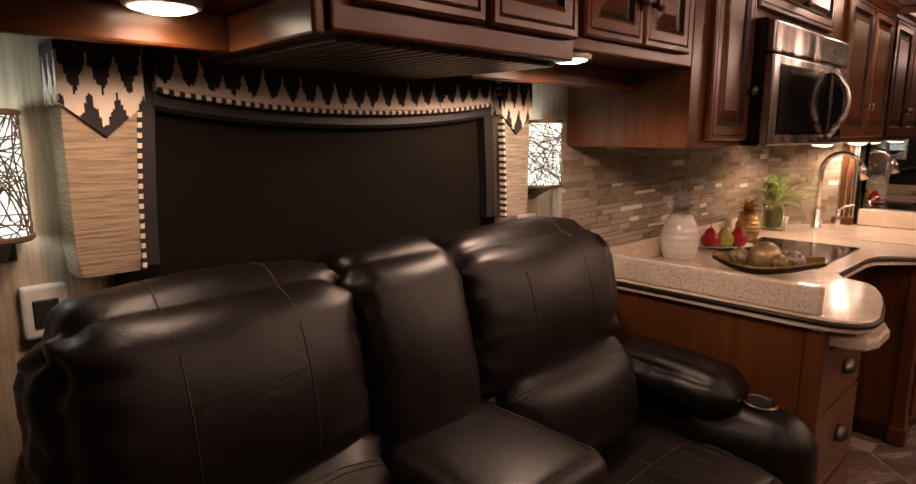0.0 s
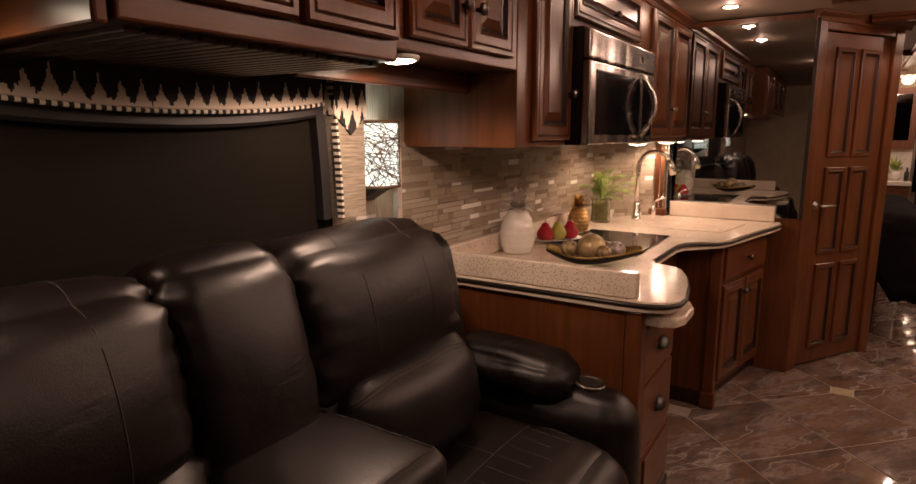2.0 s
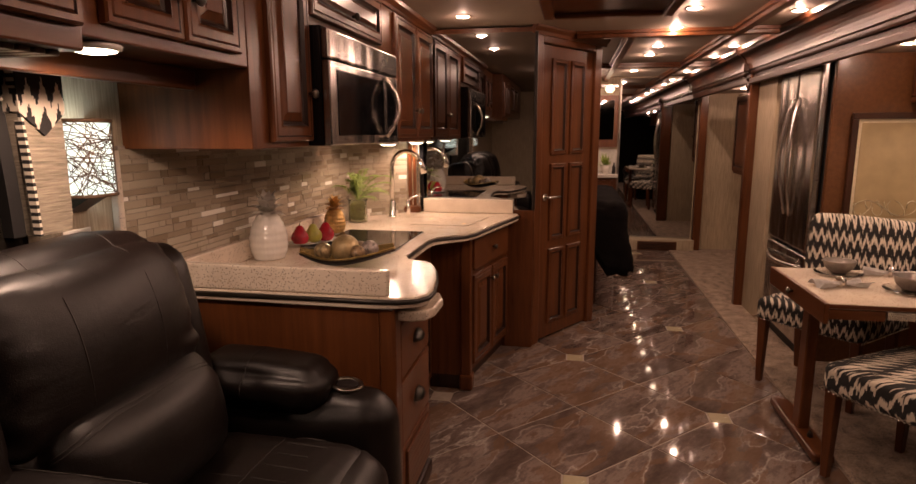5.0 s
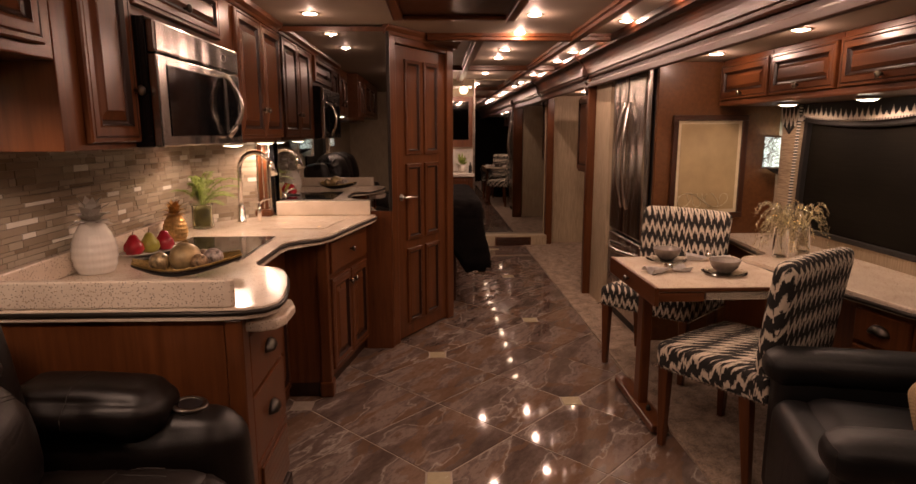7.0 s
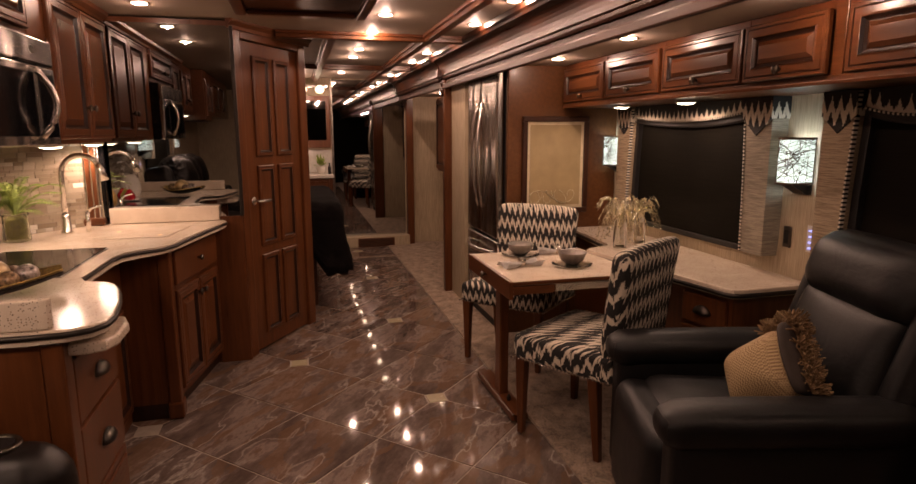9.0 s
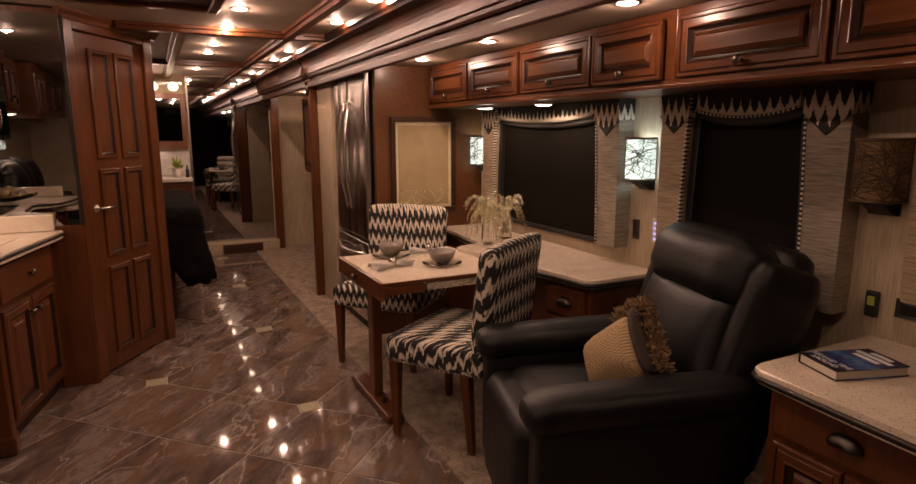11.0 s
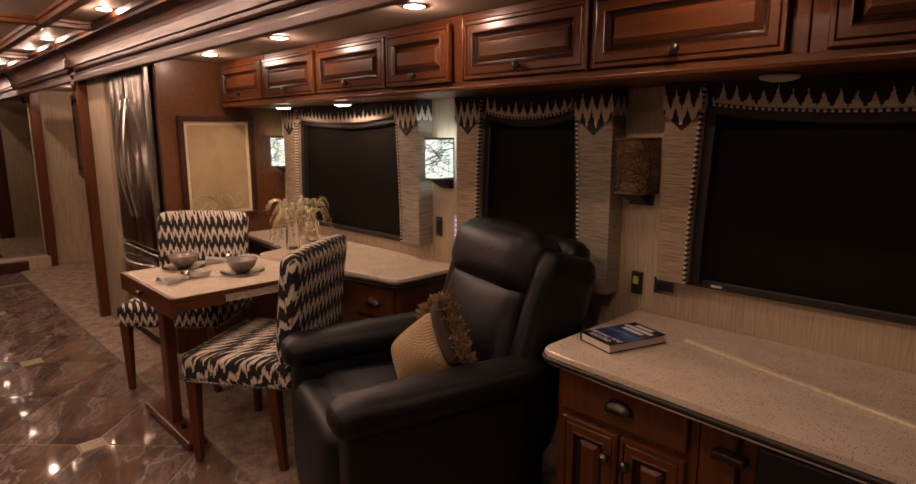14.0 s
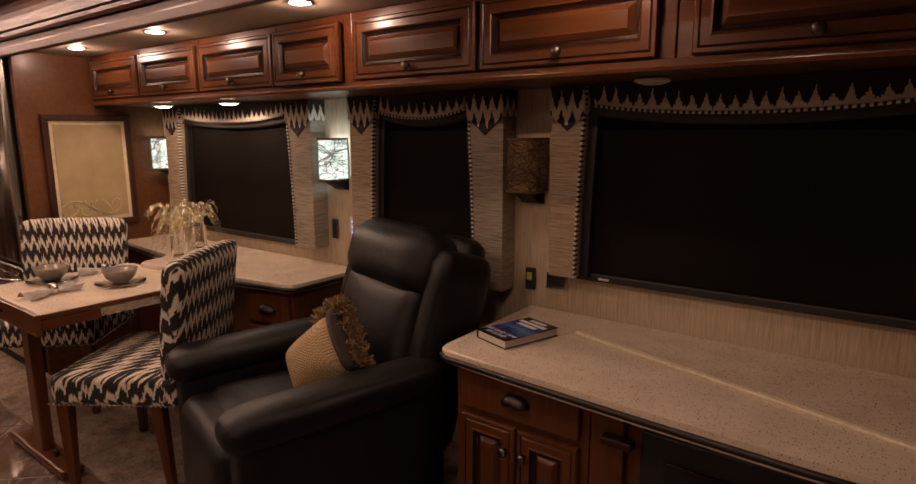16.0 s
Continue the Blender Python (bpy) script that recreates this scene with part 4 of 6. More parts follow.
def sconce(x, y, z, turn, lit=True, seed=1, w=0.132, group="wall sconces"):
    """A vine-wrapped shade on a bracket; -y is out from the wall. z: shade's underside."""
    t = thing("wall_sconce", "wall sconce with a vine-wrapped linen shade, " + ("lit" if lit else "switched off"), "wall lamp", (x, y, z), turn, group)
    h, d = 0.20, 0.11
    n = 20

    def surf(a, v, out=0.0):
        th = math.pi * a
        return Vector((-(w / 2 + out) * math.copysign(abs(math.cos(th)) ** 0.55, math.cos(th)), -(d + out) * math.sin(th) ** 0.55 - 0.012, h * v))
    bm = bmesh.new()
    lo = [bm.verts.new(surf(i / n, 0)) for i in range(n + 1)]
    hi = [bm.verts.new(surf(i / n, 1)) for i in range(n + 1)]
    for i in range(n):
        bm.faces.new((lo[i], lo[i + 1], hi[i + 1], hi[i]))
    bmesh.ops.solidify(bm, geom=bm.faces[:], thickness=0.003)
    part("shade", bm, GLOW_SHADE if lit else UNLIT_SHADE, t, "linen shade", smooth=True)
    rnd = random.Random(seed)
    bm = bmesh.new()

    def add(points, r):
        s = sweep(points, r, 4)
        me = bpy.data.meshes.new("tmp")
        s.to_mesh(me)
        s.free()
        bm.from_mesh(me)
        bpy.data.meshes.remove(me)
    for v in (0.0, 0.015, 0.985, 1.0):
        add([surf(i / 16, v, 0.004) for i in range(17)], 0.0035)
    for a in (0.0, 1.0):
        add([surf(a, i / 6, 0.003) for i in range(7)], 0.003)
    for k in range(62):
        a0, v0, a1, v1 = rnd.random(), rnd.random(), rnd.random(), rnd.random()
        if k % 3 == 0:
            v0, v1 = 0.0, 1.0
        elif k % 3 == 1:
            a0, a1 = 0.0, 1.0
        bow = rnd.uniform(-0.3, 0.3)
        pts = []
        for i in range(11):
            u = i / 10
            hump = bow * 4 * u * (1 - u)
            pts.append(surf(min(1, max(0, a0 + (a1 - a0) * u + (hump if k % 3 == 0 else 0))), min(1, max(0, v0 + (v1 - v0) * u + (hump if k % 3 else 0))), 0.003))
        add(pts, 0.0012)
    part("vine_wrap", bm, WICKER, t, "tangled brown vine wrap", smooth=True)
    part("backplate", box(-0.05, 0.05, -0.012, 0.0, -0.05, 0.17, 0.003), BRONZE, t)
    bm = bmesh.new()
    v = [bm.verts.new(p) for p in ((-0.035, -0.012, -0.05), (0.035, -0.012, -0.05), (0.035, -0.012, 0.0), (-0.035, -0.012, 0.0), (-0.035, -0.10, -0.002), (0.035, -0.10, -0.002))]
    for f in ((0, 1, 2, 3), (0, 1, 5, 4), (3, 2, 5, 4), (0, 3, 4), (1, 2, 5)):
        bm.faces.new([v[i] for i in f])
    part("bracket", bm, BRONZE, t, "dark wedge bracket")
    if lit:
        m = pose(x, y, z, 0, 0, turn)
        for dz in (h * 0.82, h * 0.15):
            lamp("POINT", m @ Vector((0, -0.06, dz)), SCONCE_W * 0.5, COOL, 0.02)


sconce(1.61, YL, 1.262, 0, True, 1)
sconce(0.205, YL, 1.262, 0, True, 2)
sconce(4.075, YR, 1.20, 180, True, 3, 0.115)
sconce(2.455, YR, 1.20, 180, True, 4, 0.115)
sconce(1.36, YR, 1.205, 180, False, 5)


# ---- right side: overheads, buffet, desk ----
def right_side():
    spans = [(4.098, 3.545, 0.0), (3.525, 2.975, 0.0), (2.945, 2.385, 0.0), (2.355, 1.955, 0.012), (1.885, 1.335, 0.0), (1.315, 0.745, 0.0), (0.655, 0.09, 0.0), (0.0, -0.6, 0.0)]
    for n, (a, b, out) in enumerate(spans):
        lo = b - (0.007, 0.018, 0.018, 0.045, 0.007, 0.044, 0.047, 0.012)[n]
        hi = a + (0.012, 0.012, 0.012, 0.012, 0.025, 0.012, 0.046, 0.042)[n]
        o = thing("overhead_cabinet", "cherry overhead cabinet with a lift-up raised-panel door", "cabinet", group="overhead cabinets along the slide-out")
        part("body", box(max(lo, -0.7), hi - 0.003, YR + 0.003, -1.78, 1.59, ZS - 0.002, 0.003), CHERRY_X, o)
        door_on(o, a - b, 0.215, pose(a, -1.778 + out, 1.622, 0, 0, 180), "door", "knob", (a - b) / 2, 0.035, CHERRY_X)
    moulding("overhead_rail", [(0, 0), (0.010, 0), (0.014, 0.01), (0.012, 0.028), (0, 0.03)], pose(4.11, -1.777, 1.588, 0, 0, 180), 4.8, "cherry rail under the overhead cabinets", [CHERRY_X])
    puck(3.60, -1.92, 1.588)
    puck(3.02, -1.96, 1.588)
    puck(0.83, -1.98, 1.588, False)
    # divider with poster, refrigerator
    structure("divider_panel", box(4.15, 4.19, YR, -1.385, 0, ZS, 0.004), DIVIDER, "cherry divider panel beside the refrigerator", "panel")
    p = thing("framed_picture", "cream poster of faint scrolled lines in a dark frame", "picture", (4.149, 0, 0))
    y0, y1, z0, z1, f = -1.975, -1.485, 0.87, 1.535, 0.035
    for n, bx in (("frame_rail", (-0.03, 0, y0, y1, z1 - f, z1)), ("frame_rail", (-0.03, 0, y0, y1, z0, z0 + f)), ("frame_stile", (-0.03, 0, y0, y0 + f, z0 + f, z1 - f)), ("frame_stile", (-0.03, 0, y1 - f, y1, z0 + f, z1 - f))):
        part(n, box(*bx, 0.005), DARKWOOD, p)
    part("mat_board", box(-0.012, -0.001, y0 + f, y1 - f, z0 + f, z1 - f), simple("poster_border", (0.62, 0.53, 0.36), 0.6), p)
    sheet = part("sheet", box(-0.016, -0.0125, y0 + f + 0.022, y1 - f - 0.022, z0 + f + 0.022, z1 - f - 0.022), simple("poster_paper", (0.36, 0.27, 0.14), 0.5, var=0.2, scale=5), p, "tan printed sheet")
    rnd = random.Random(8)
    for k in range(5):
        ya = y0 + 0.10 + 0.06 * k
        pts = [(-0.0175, ya + 0.05 * math.cos(0.5 * i) + 0.008 * i, 0.985 + 0.045 * math.sin(0.5 * i + k)) for i in range(16)]
        part("scroll_line", sweep(pts, 0.0022, 5), simple("poster_line", (0.58, 0.50, 0.34), 0.6), sheet, "pale scrolled line", smooth=True)
    # refrigerator
    r = thing("refrigerator", "stainless french-door refrigerator with a freezer drawer", "refrigerator", (4.21, -1.385, 0.02))
    W = 0.74
    part("case", box(0, W, -0.75, -0.005, 0.0, 1.83, 0.004), BLACK, r)
    for n, (a, b) in enumerate(((0, W / 2 - 0.003), (W / 2 + 0.003, W))):
        bm = box(a, b, 0.0, 0.06, 0.66, 1.82, 0.02, 3)
        d = part("door", bm, STEEL, r, "curved stainless door", smooth=False)
        xx = W / 2 + (-0.05 if n == 0 else 0.05)
        part("handle", sweep(arc((xx, 0.06, 0.86), (xx + (0.05 if n else -0.05), 0.17, 1.25), (xx, 0.06, 1.62)), 0.013, 8), CHROME, d, "bowed bar handle", smooth=True)
    d = part("freezer_drawer", box(0, W, 0.0, 0.06, 0.06, 0.645, 0.02, 3), STEEL, r, "stainless freezer drawer")
    part("handle", sweep(arc((0.06, 0.06, 0.56), (W / 2, 0.18, 0.55), (W - 0.06, 0.06, 0.56)), 0.014, 8), CHROME, d, "bar handle", smooth=True)
    part("plinth", box(0.02, W - 0.02, -0.6, 0.03, -0.02, 0.055), BLACK, r)
    structure("fridge_top_panel", box(4.19, 5.46, -2.2, -1.30, 1.855, 1.872), CHERRY_X, "cherry panel above the refrigerator", "panel")
    structure("fridge_side_wall", box(4.97, 5.40, -1.36, -1.31, 0, ZS), WALLPAPER, "beige panel beside the refrigerator", "wall")
    structure("hall_jamb", box(5.40, 5.47, -1.40, -1.245, 0, 1.99, 0.008), CHERRY, "cherry jamb at the end of the slide-out", "trim")
    # buffet
    b = thing("buffet_cabinet", "cherry buffet cabinet below the window with drawers", "cabinet")
    part("body", prism([(2.38, -2.195), (2.38, -1.815), (2.66, -1.76), (2.66, -2.195)], 0.08, 0.712), CHERRY, b)
    part("rear_body", box(2.662, 4.14, -2.195, -1.92, 0.08, 0.712), CHERRY, b)
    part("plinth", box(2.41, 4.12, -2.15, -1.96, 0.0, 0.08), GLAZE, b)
    a = math.degrees(math.atan2(-1.76 + 1.815, 2.66 - 2.38))
    m = pose(2.655, -1.758, 0, 0, 0, 180 + a)
    door_on(b, 0.25, 0.14, m @ pose(0.012, 0, 0.55), "drawer", "cup")
    door_on(b, 0.25, 0.20, m @ pose(0.012, 0, 0.33), "drawer", "cup")
    door_on(b, 0.25, 0.20, m @ pose(0.012, 0, 0.11), "drawer", "cup")
    out = [(2.335, -2.197), (2.335, -1.82), (2.345, -1.785), (2.375, -1.765), (2.8, -1.685), (3.30, -1.60), (3.36, -1.60), (3.40, -1.64), (3.41, -1.76), (3.46, -1.80), (4.145, -1.86), (4.145, -2.197)]
    w = thing("buffet_worktop", "cream speckled buffet top with a dark edge line", "countertop")
    part("slab", prism(out, 0.716, 0.76, 0.008), STONE, w)
    part("edge_line", sweep([(x, y, 0.732) for x, y in out[0:11]], 0.010, 8), BRONZE, w, "black rounded edge line", smooth=True)
    # table
    t = thing("dining_table", "pull-out dining table with a cream top, cherry edge and trestle leg", "table")
    part("tabletop", box(2.803, 3.49, -1.62, -0.945, 0.718, 0.741, 0.003), STONE, t, "cream speckled top")
    part("front_rail", box(2.79, 3.50, -0.945, -0.925, 0.655, 0.742, 0.004), CHERRY_X, t)
    part("side_rail", box(2.793, 2.803, -1.62, -0.945, 0.722, 0.739, 0.002), CHERRY_Y, t)
    part("slide_track", box(2.797, 2.815, -1.60, -1.16, 0.682, 0.717, 0.002), CHROME, t, "steel slide track")
    part("slide_catch", box(2.793, 2.797, -1.56, -1.45, 0.687, 0.712, 0.001), BLACK, t, "black catch on the track")
    part("side_apron", box(2.800, 2.815, -1.155, -0.946, 0.675, 0.717, 0.002), CHERRY_Y, t)
    part("slide_track", box(3.49, 3.508, -1.68, -1.05, 0.668, 0.708, 0.002), CHROME, t)
    part("apron", box(2.98, 3.30, -1.03, -0.98, 0.62, 0.708, 0.004), CHERRY_X, t)
    knob(t, 3.16, 0.70, -0.925).matrix_basis = pose(3.16, -0.925, 0.70, -90, 0, 0)
    part("leg", box(3.10, 3.18, -1.035, -0.985, 0.04, 0.61, 0.006), CHERRY, t)
    part("foot", box(2.85, 3.45, -1.055, -0.965, 0.012, 0.05, 0.01), CHERRY_X, t)
    part("bolt", lathe([(0.012, 0), (0.012, 0.02), (0.004, 0.03)], 10), BRONZE, t, "", pose(3.02, -1.01, 0.05))
    # desk
    d = thing("desk_cabinet", "cherry console cabinet with a drawer over two doors", "cabinet")
    part("body", box(0.84, 1.315, -2.195, -1.645, 0.08, 0.688), CHERRY, d)
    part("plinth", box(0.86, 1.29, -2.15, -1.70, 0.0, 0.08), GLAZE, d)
    door_on(d, 0.42, 0.135, pose(1.285, -1.643, 0.545, 0, 0, 180), "drawer", "cup")
    door_on(d, 0.205, 0.42, pose(1.285, -1.643, 0.10, 0, 0, 180), "door", "knob", 0.175, 0.34)
    door_on(d, 0.205, 0.42, pose(1.072, -1.643, 0.10, 0, 0, 180), "door", "knob", 0.03, 0.34)
    d = thing("desk_cabinet", "cherry console section with a dark fireplace insert", "cabinet")
    part("body", box(-0.6, 0.838, -2.195, -1.665, 0.0, 0.688), CHERRY, d)
    part("pilaster", box(0.735, 0.835, -1.664, -1.64, 0.0, 0.66, 0.004), CHERRY, d)
    part("bracket", box(0.70, 0.79, -1.64, -1.60, 0.575, 0.60, 0.006), GLAZE, d)
    part("insert_frame", box(-0.3, 0.69, -1.664, -1.645, 0.08, 0.63, 0.008), BLACK, d, "black insert frame")
    part("insert_glass", box(-0.25, 0.62, -1.644, -1.638, 0.12, 0.56, 0.003), BLACKGLASS, d, "dark glass front")
    w = thing("console_top", "cream speckled console top with a dark edge line and lift seam", "countertop")
    out = [(1.36, -2.197), (1.355, -1.63), (1.345, -1.60), (1.315, -1.578), (1.05, -1.556), (0.7, -1.533), (0.3, -1.513), (-0.62, -1.50), (-0.62, -2.197)]
    part("slab", prism(out, 0.696, 0.74, 0.008), STONE, w)
    part("edge_line", sweep([(x, y, 0.712) for x, y in out[:8]], 0.010, 8), BRONZE, w, "black rounded edge line", smooth=True)
    a = math.atan2(-1.755 + 1.978, 0.28 - 1.05)
    part("seam_strip", box(0, 1.6, -0.010, 0.010, 0, 0.011, 0.004), simple("pale_trim", (0.66, 0.58, 0.44), 0.4, var=0.15, scale=80), w, "raised cream lift seam", pose(1.05, -1.978, 0.7395, 0, 0, math.degrees(a)))
    # wall fittings
    f = thing("outlet", "recessed metal outlet cover on the wall", "outlet", (1.24, YR, 0.855), 180)
    part("plate", box(-0.05, 0.05, -0.008, 0, -0.035, 0.035, 0.004), CHROME, f)
    part("socket", box(-0.03, 0.03, -0.011, -0.008, -0.018, 0.016, 0.002), BLACK, f)
    f = thing("switch", "small black wall switch with a green rocker", "switch", (1.36, YR, 0.85), 180)
    part("plate", box(-0.022, 0.022, -0.016, 0, -0.045, 0.045, 0.006), BLACK, f)
    part("rocker", box(-0.012, 0.012, -0.022, -0.014, -0.005, 0.028, 0.004), simple("lime_rocker", (0.30, 0.36, 0.06), 0.4), f, "lime green rocker")
    f = thing("outlet", "slim dark outlet on the wall beside the window", "outlet", (2.515, YR, 0.945), 180)
    part("plate", box(-0.022, 0.022, -0.010, 0, -0.05, 0.05, 0.004), PEWTER, f)
    part("socket", box(-0.012, 0.012, -0.013, -0.009, -0.032, 0.032, 0.002), BLACK, f)
    f = thing("control_panel", "pale wall control panel with blue lights", "control panel", (2.385, YR, 0.955), 180)
    part("plate", box(-0.02, 0.02, -0.004, 0, -0.06, 0.06, 0.002), WHITE, f)
    for i in range(4):
        part("indicator", box(-0.008, 0.008, -0.0055, -0.004, -0.045 + 0.026 * i, -0.038 + 0.026 * i), LED_BLUE, f)
    f = thing("outlet", "recessed metal outlet cover above the sofa", "outlet", (0.285, YL, 1.12))
    part("plate", box(-0.036, 0.036, -0.02, 0, -0.05, 0.045, 0.006), WHITE, f)
    part("socket", box(-0.02, 0.02, -0.024, -0.018, -0.03, 0.02, 0.003), BLACK, f)
    f = thing("control_panel", "pale wall control panel with lit indicators above the sofa", "control panel", (0.06, YL, 1.07))
    part("plate", box(-0.07, 0.07, -0.006, 0, -0.06, 0.06, 0.003), simple("grey_plate", (0.42, 0.43, 0.45), 0.4), f)
    for z, mm in ((0.02, LED_BLUE), (-0.03, LED_BLUE)):
        part("indicator", box(0.03, 0.055, -0.0075, -0.006, z, z + 0.006), mm, f)
    part("indicator", box(0.045, 0.05, -0.0078, -0.006, 0.012, 0.017), LED_GREEN, f)
    f = thing("outlet", "white wall outlet beside the splashback", "outlet", (1.62, YL, 1.13))
    part("plate", box(-0.05, 0.05, -0.006, 0, -0.035, 0.035, 0.003), WHITE, f)
    part("indicator", box(-0.02, 0.03, -0.0075, -0.006, 0.005, 0.012), LED_BLUE, f)


right_side()


# ---- rear of the coach ----
def rear():
    m = thing("mirror_door", "full-height mirrored door at the end of the hall", "mirror")
    part("mirror_glass", box(7.93, 7.938, -1.33, -0.45, 0.14, 2.06), MIRROR, m)
    part("frame", box(7.92, 7.945, -0.45, -0.425, 0.14, 2.06, 0.004), PEWTER, m)
    structure("rear_step", box(7.80, 7.945, -1.36, -0.42, 0.0, 0.135, 0.006), WALLPAPER, "beige step below the mirrored door", "step")
    g = thing("floor_vent", "cherry slatted vent in the step", "vent", (7.80, -0.93, 0.06))
    part("frame", box(-0.008, 0.0, -0.23, 0.23, -0.055, 0.055, 0.003), CHERRY_Y, g)
    for i in range(5):
        part("slat", box(-0.014, -0.008, -0.21, 0.21, -0.042 + 0.018 * i, -0.032 + 0.018 * i, 0.002), GLAZE, g)
    structure("rear_jamb", box(7.84, 7.94, -1.43, -1.345, 0, 2.0, 0.006), CHERRY, "cherry jamb beside the mirrored door", "trim")
    c = thing("wardrobe_cabinet", "narrow hanging cherry cabinet in the hall", "cabinet")
    part("body", box(6.33, 7.22, -1.90, -1.60, 0.99, 1.82, 0.004), CHERRY, c)
    door_on(c, 0.86, 0.78, pose(7.20, -1.598, 1.015, 0, 0, 180), "door", "knob", 0.8, 0.35)
    for cx, cy in ((5.435, -1.235), (7.85, -1.32)):
        k = thing("corbel", "small carved dark wood corbel at the top of the jamb", "corbel", (cx, cy, 1.78), group="carved corbels")
        part("block", box(-0.03, 0.03, 0.0, 0.05, 0.11, 0.17, 0.006), GLAZE, k)
        part("scroll", sweep([(0, 0.03 * math.cos(a) * (1 - a / 9), 0.07 + 0.05 * math.sin(a) * (1 - a / 9)) for a in (0.45 * i for i in range(14))], 0.013, 8), GLAZE, k, "carved scroll", smooth=True)
        part("drop", lathe([(0.004, -0.05), (0.015, -0.02), (0.02, 0.02)], 10), GLAZE, k, smooth=True)
    structure("hall_side_wall", box(5.5, 7.9, -1.98, -1.905, 0, ZS), WALLPAPER, "beige hall side wall", "wall")
    v = thing("vanity", "cherry bathroom vanity with a white top", "vanity")
    part("body", box(7.5, 7.94, -0.40, 0.5, 0.0, 0.90, 0.004), CHERRY, v)
    part("top", box(7.46, 7.94, -0.41, 0.5, 0.905, 0.945, 0.006), PORCELAIN, v, "white top")
    for z in (0.18, 0.55):
        for y in (-0.38, 0.0):
            door_on(v, 0.34, 0.32, pose(7.498, y + 0.36, z, 0, 0, -90), "door", "knob")
    structure("vanity_splash", box(7.935, 7.948, -0.42, 0.5, 0.95, 1.22), simple("white_tile", (0.62, 0.60, 0.55), 0.2), "white tiled vanity splashback", "splashback")
    k = thing("medicine_cabinet", "mirror-fronted cherry bathroom cabinet", "cabinet")
    part("body", box(7.80, 7.94, -0.41, 0.5, 1.25, 1.86, 0.004), CHERRY, k)
    for y in (-0.36, 0.02):
        part("mirror_panel", box(7.795, 7.80, y, y + 0.33, 1.34, 1.80), MIRROR, k)
    b = thing("vanity_light", "bathroom light bar with glowing globes", "wall lamp")
    part("bar", box(7.82, 7.86, -0.40, 0.4, 1.95, 1.99, 0.006), CHROME, b)
    for y in (-0.30, -0.10, 0.1):
        part("globe", lathe([(0.02, 0.03), (0.05, 0.0), (0.055, -0.03), (0.03, -0.06), (0.001, -0.065)], 14), glow("globe_glow", (1.0, 0.75, 0.5), 2.5), b, "glowing globe", pose(7.78, y, 1.95), True)
    lamp("POINT", (7.6, -0.15, 1.85), 2.5, WARM, 0.06)
    # added fill light over the vanity top, no fixture belongs to it
    lamp("POINT", (7.5, -0.15, 1.18), 1.5, WARM, 0.05)
    p = thing("potted_plant", "small leafy plant in a white pot on the vanity", "plant", (7.62, -0.27, 0.946))
    part("pot", lathe([(0.04, 0), (0.055, 0.09), (0.05, 0.09), (0.04, 0.02)], 14), PORCELAIN, p, "white pot", smooth=True)
    bm = bmesh.new()
    rnd = random.Random(2)
    for i in range(60):
        a, e, l = rnd.random() * 6.28, rnd.random() * 1.3, 0.06 + 0.08 * rnd.random()
        d = Vector((math.cos(a) * math.cos(e), math.sin(a) * math.cos(e), math.sin(e)))
        s = d.cross(Vector((0, 0, 1))).normalized() * 0.014
        b0 = Vector((0, 0, 0.09))
        bm.faces.new([bm.verts.new(q) for q in (b0 + d * l * 0.3, b0 + d * l * 0.7 + s, b0 + d * l * 1.2, b0 + d * l * 0.7 - s)])
    part("leaves", bm, LEAF, p)
    p = thing("bottle", "small dark bottle on the vanity", "bottle", (7.60, -0.37, 0.946))
    part("body", lathe([(0.02, 0), (0.02, 0.08), (0.008, 0.10), (0.008, 0.13)], 12), BLACK, p, smooth=True)
    # bed
    b = thing("bed", "bed under a draped black quilted comforter", "bed")
    part("base", box(5.25, 6.7, -0.12, 1.45, 0.0, 0.42, 0.01), DARKWOOD, b)
    part("mattress", cushion(1.5, 1.5, 0.36, 0.10, 8), BLACK, b, "", pose(6.0, 0.70, 0.60), True)

    def drape(q):
        low = max(0.0, -q.z / 0.26)
        if q.y < -0.3:
            q.y -= low * (0.05 + 0.02 * math.sin(11 * q.x))
            corner = min(1.0, max(0.0, (-0.45 - q.x) / 0.40)) ** 1.5
            q.z -= low * corner * 0.20
            q.y -= low * corner * 0.07
            q.x += low * 0.02 * math.sin(17 * q.y + 9 * q.x)
        elif q.x < -0.7:
            q.z += low * 0.06
        return q
    quilt = simple("black_quilt", (0.005, 0.0038, 0.0038), 0.95, var=0.5, scale=90, rel=0.8)
    quilt.node_tree.nodes["Principled BSDF"].inputs["Specular IOR Level"].default_value = 0.08
    part("comforter", cushion(1.78, 1.1, 0.46, 0.09, 26, (0, 0, 0.02), 0.035, 77, drape), quilt, b, "black quilted comforter hanging over the side", pose(5.95, 0.20, 0.655), True)


rear()


# ---- seating ----
def at(x, y, z, rx=0, ry=0, rz=0):
    return pose(x, y, z, rx, ry, rz)


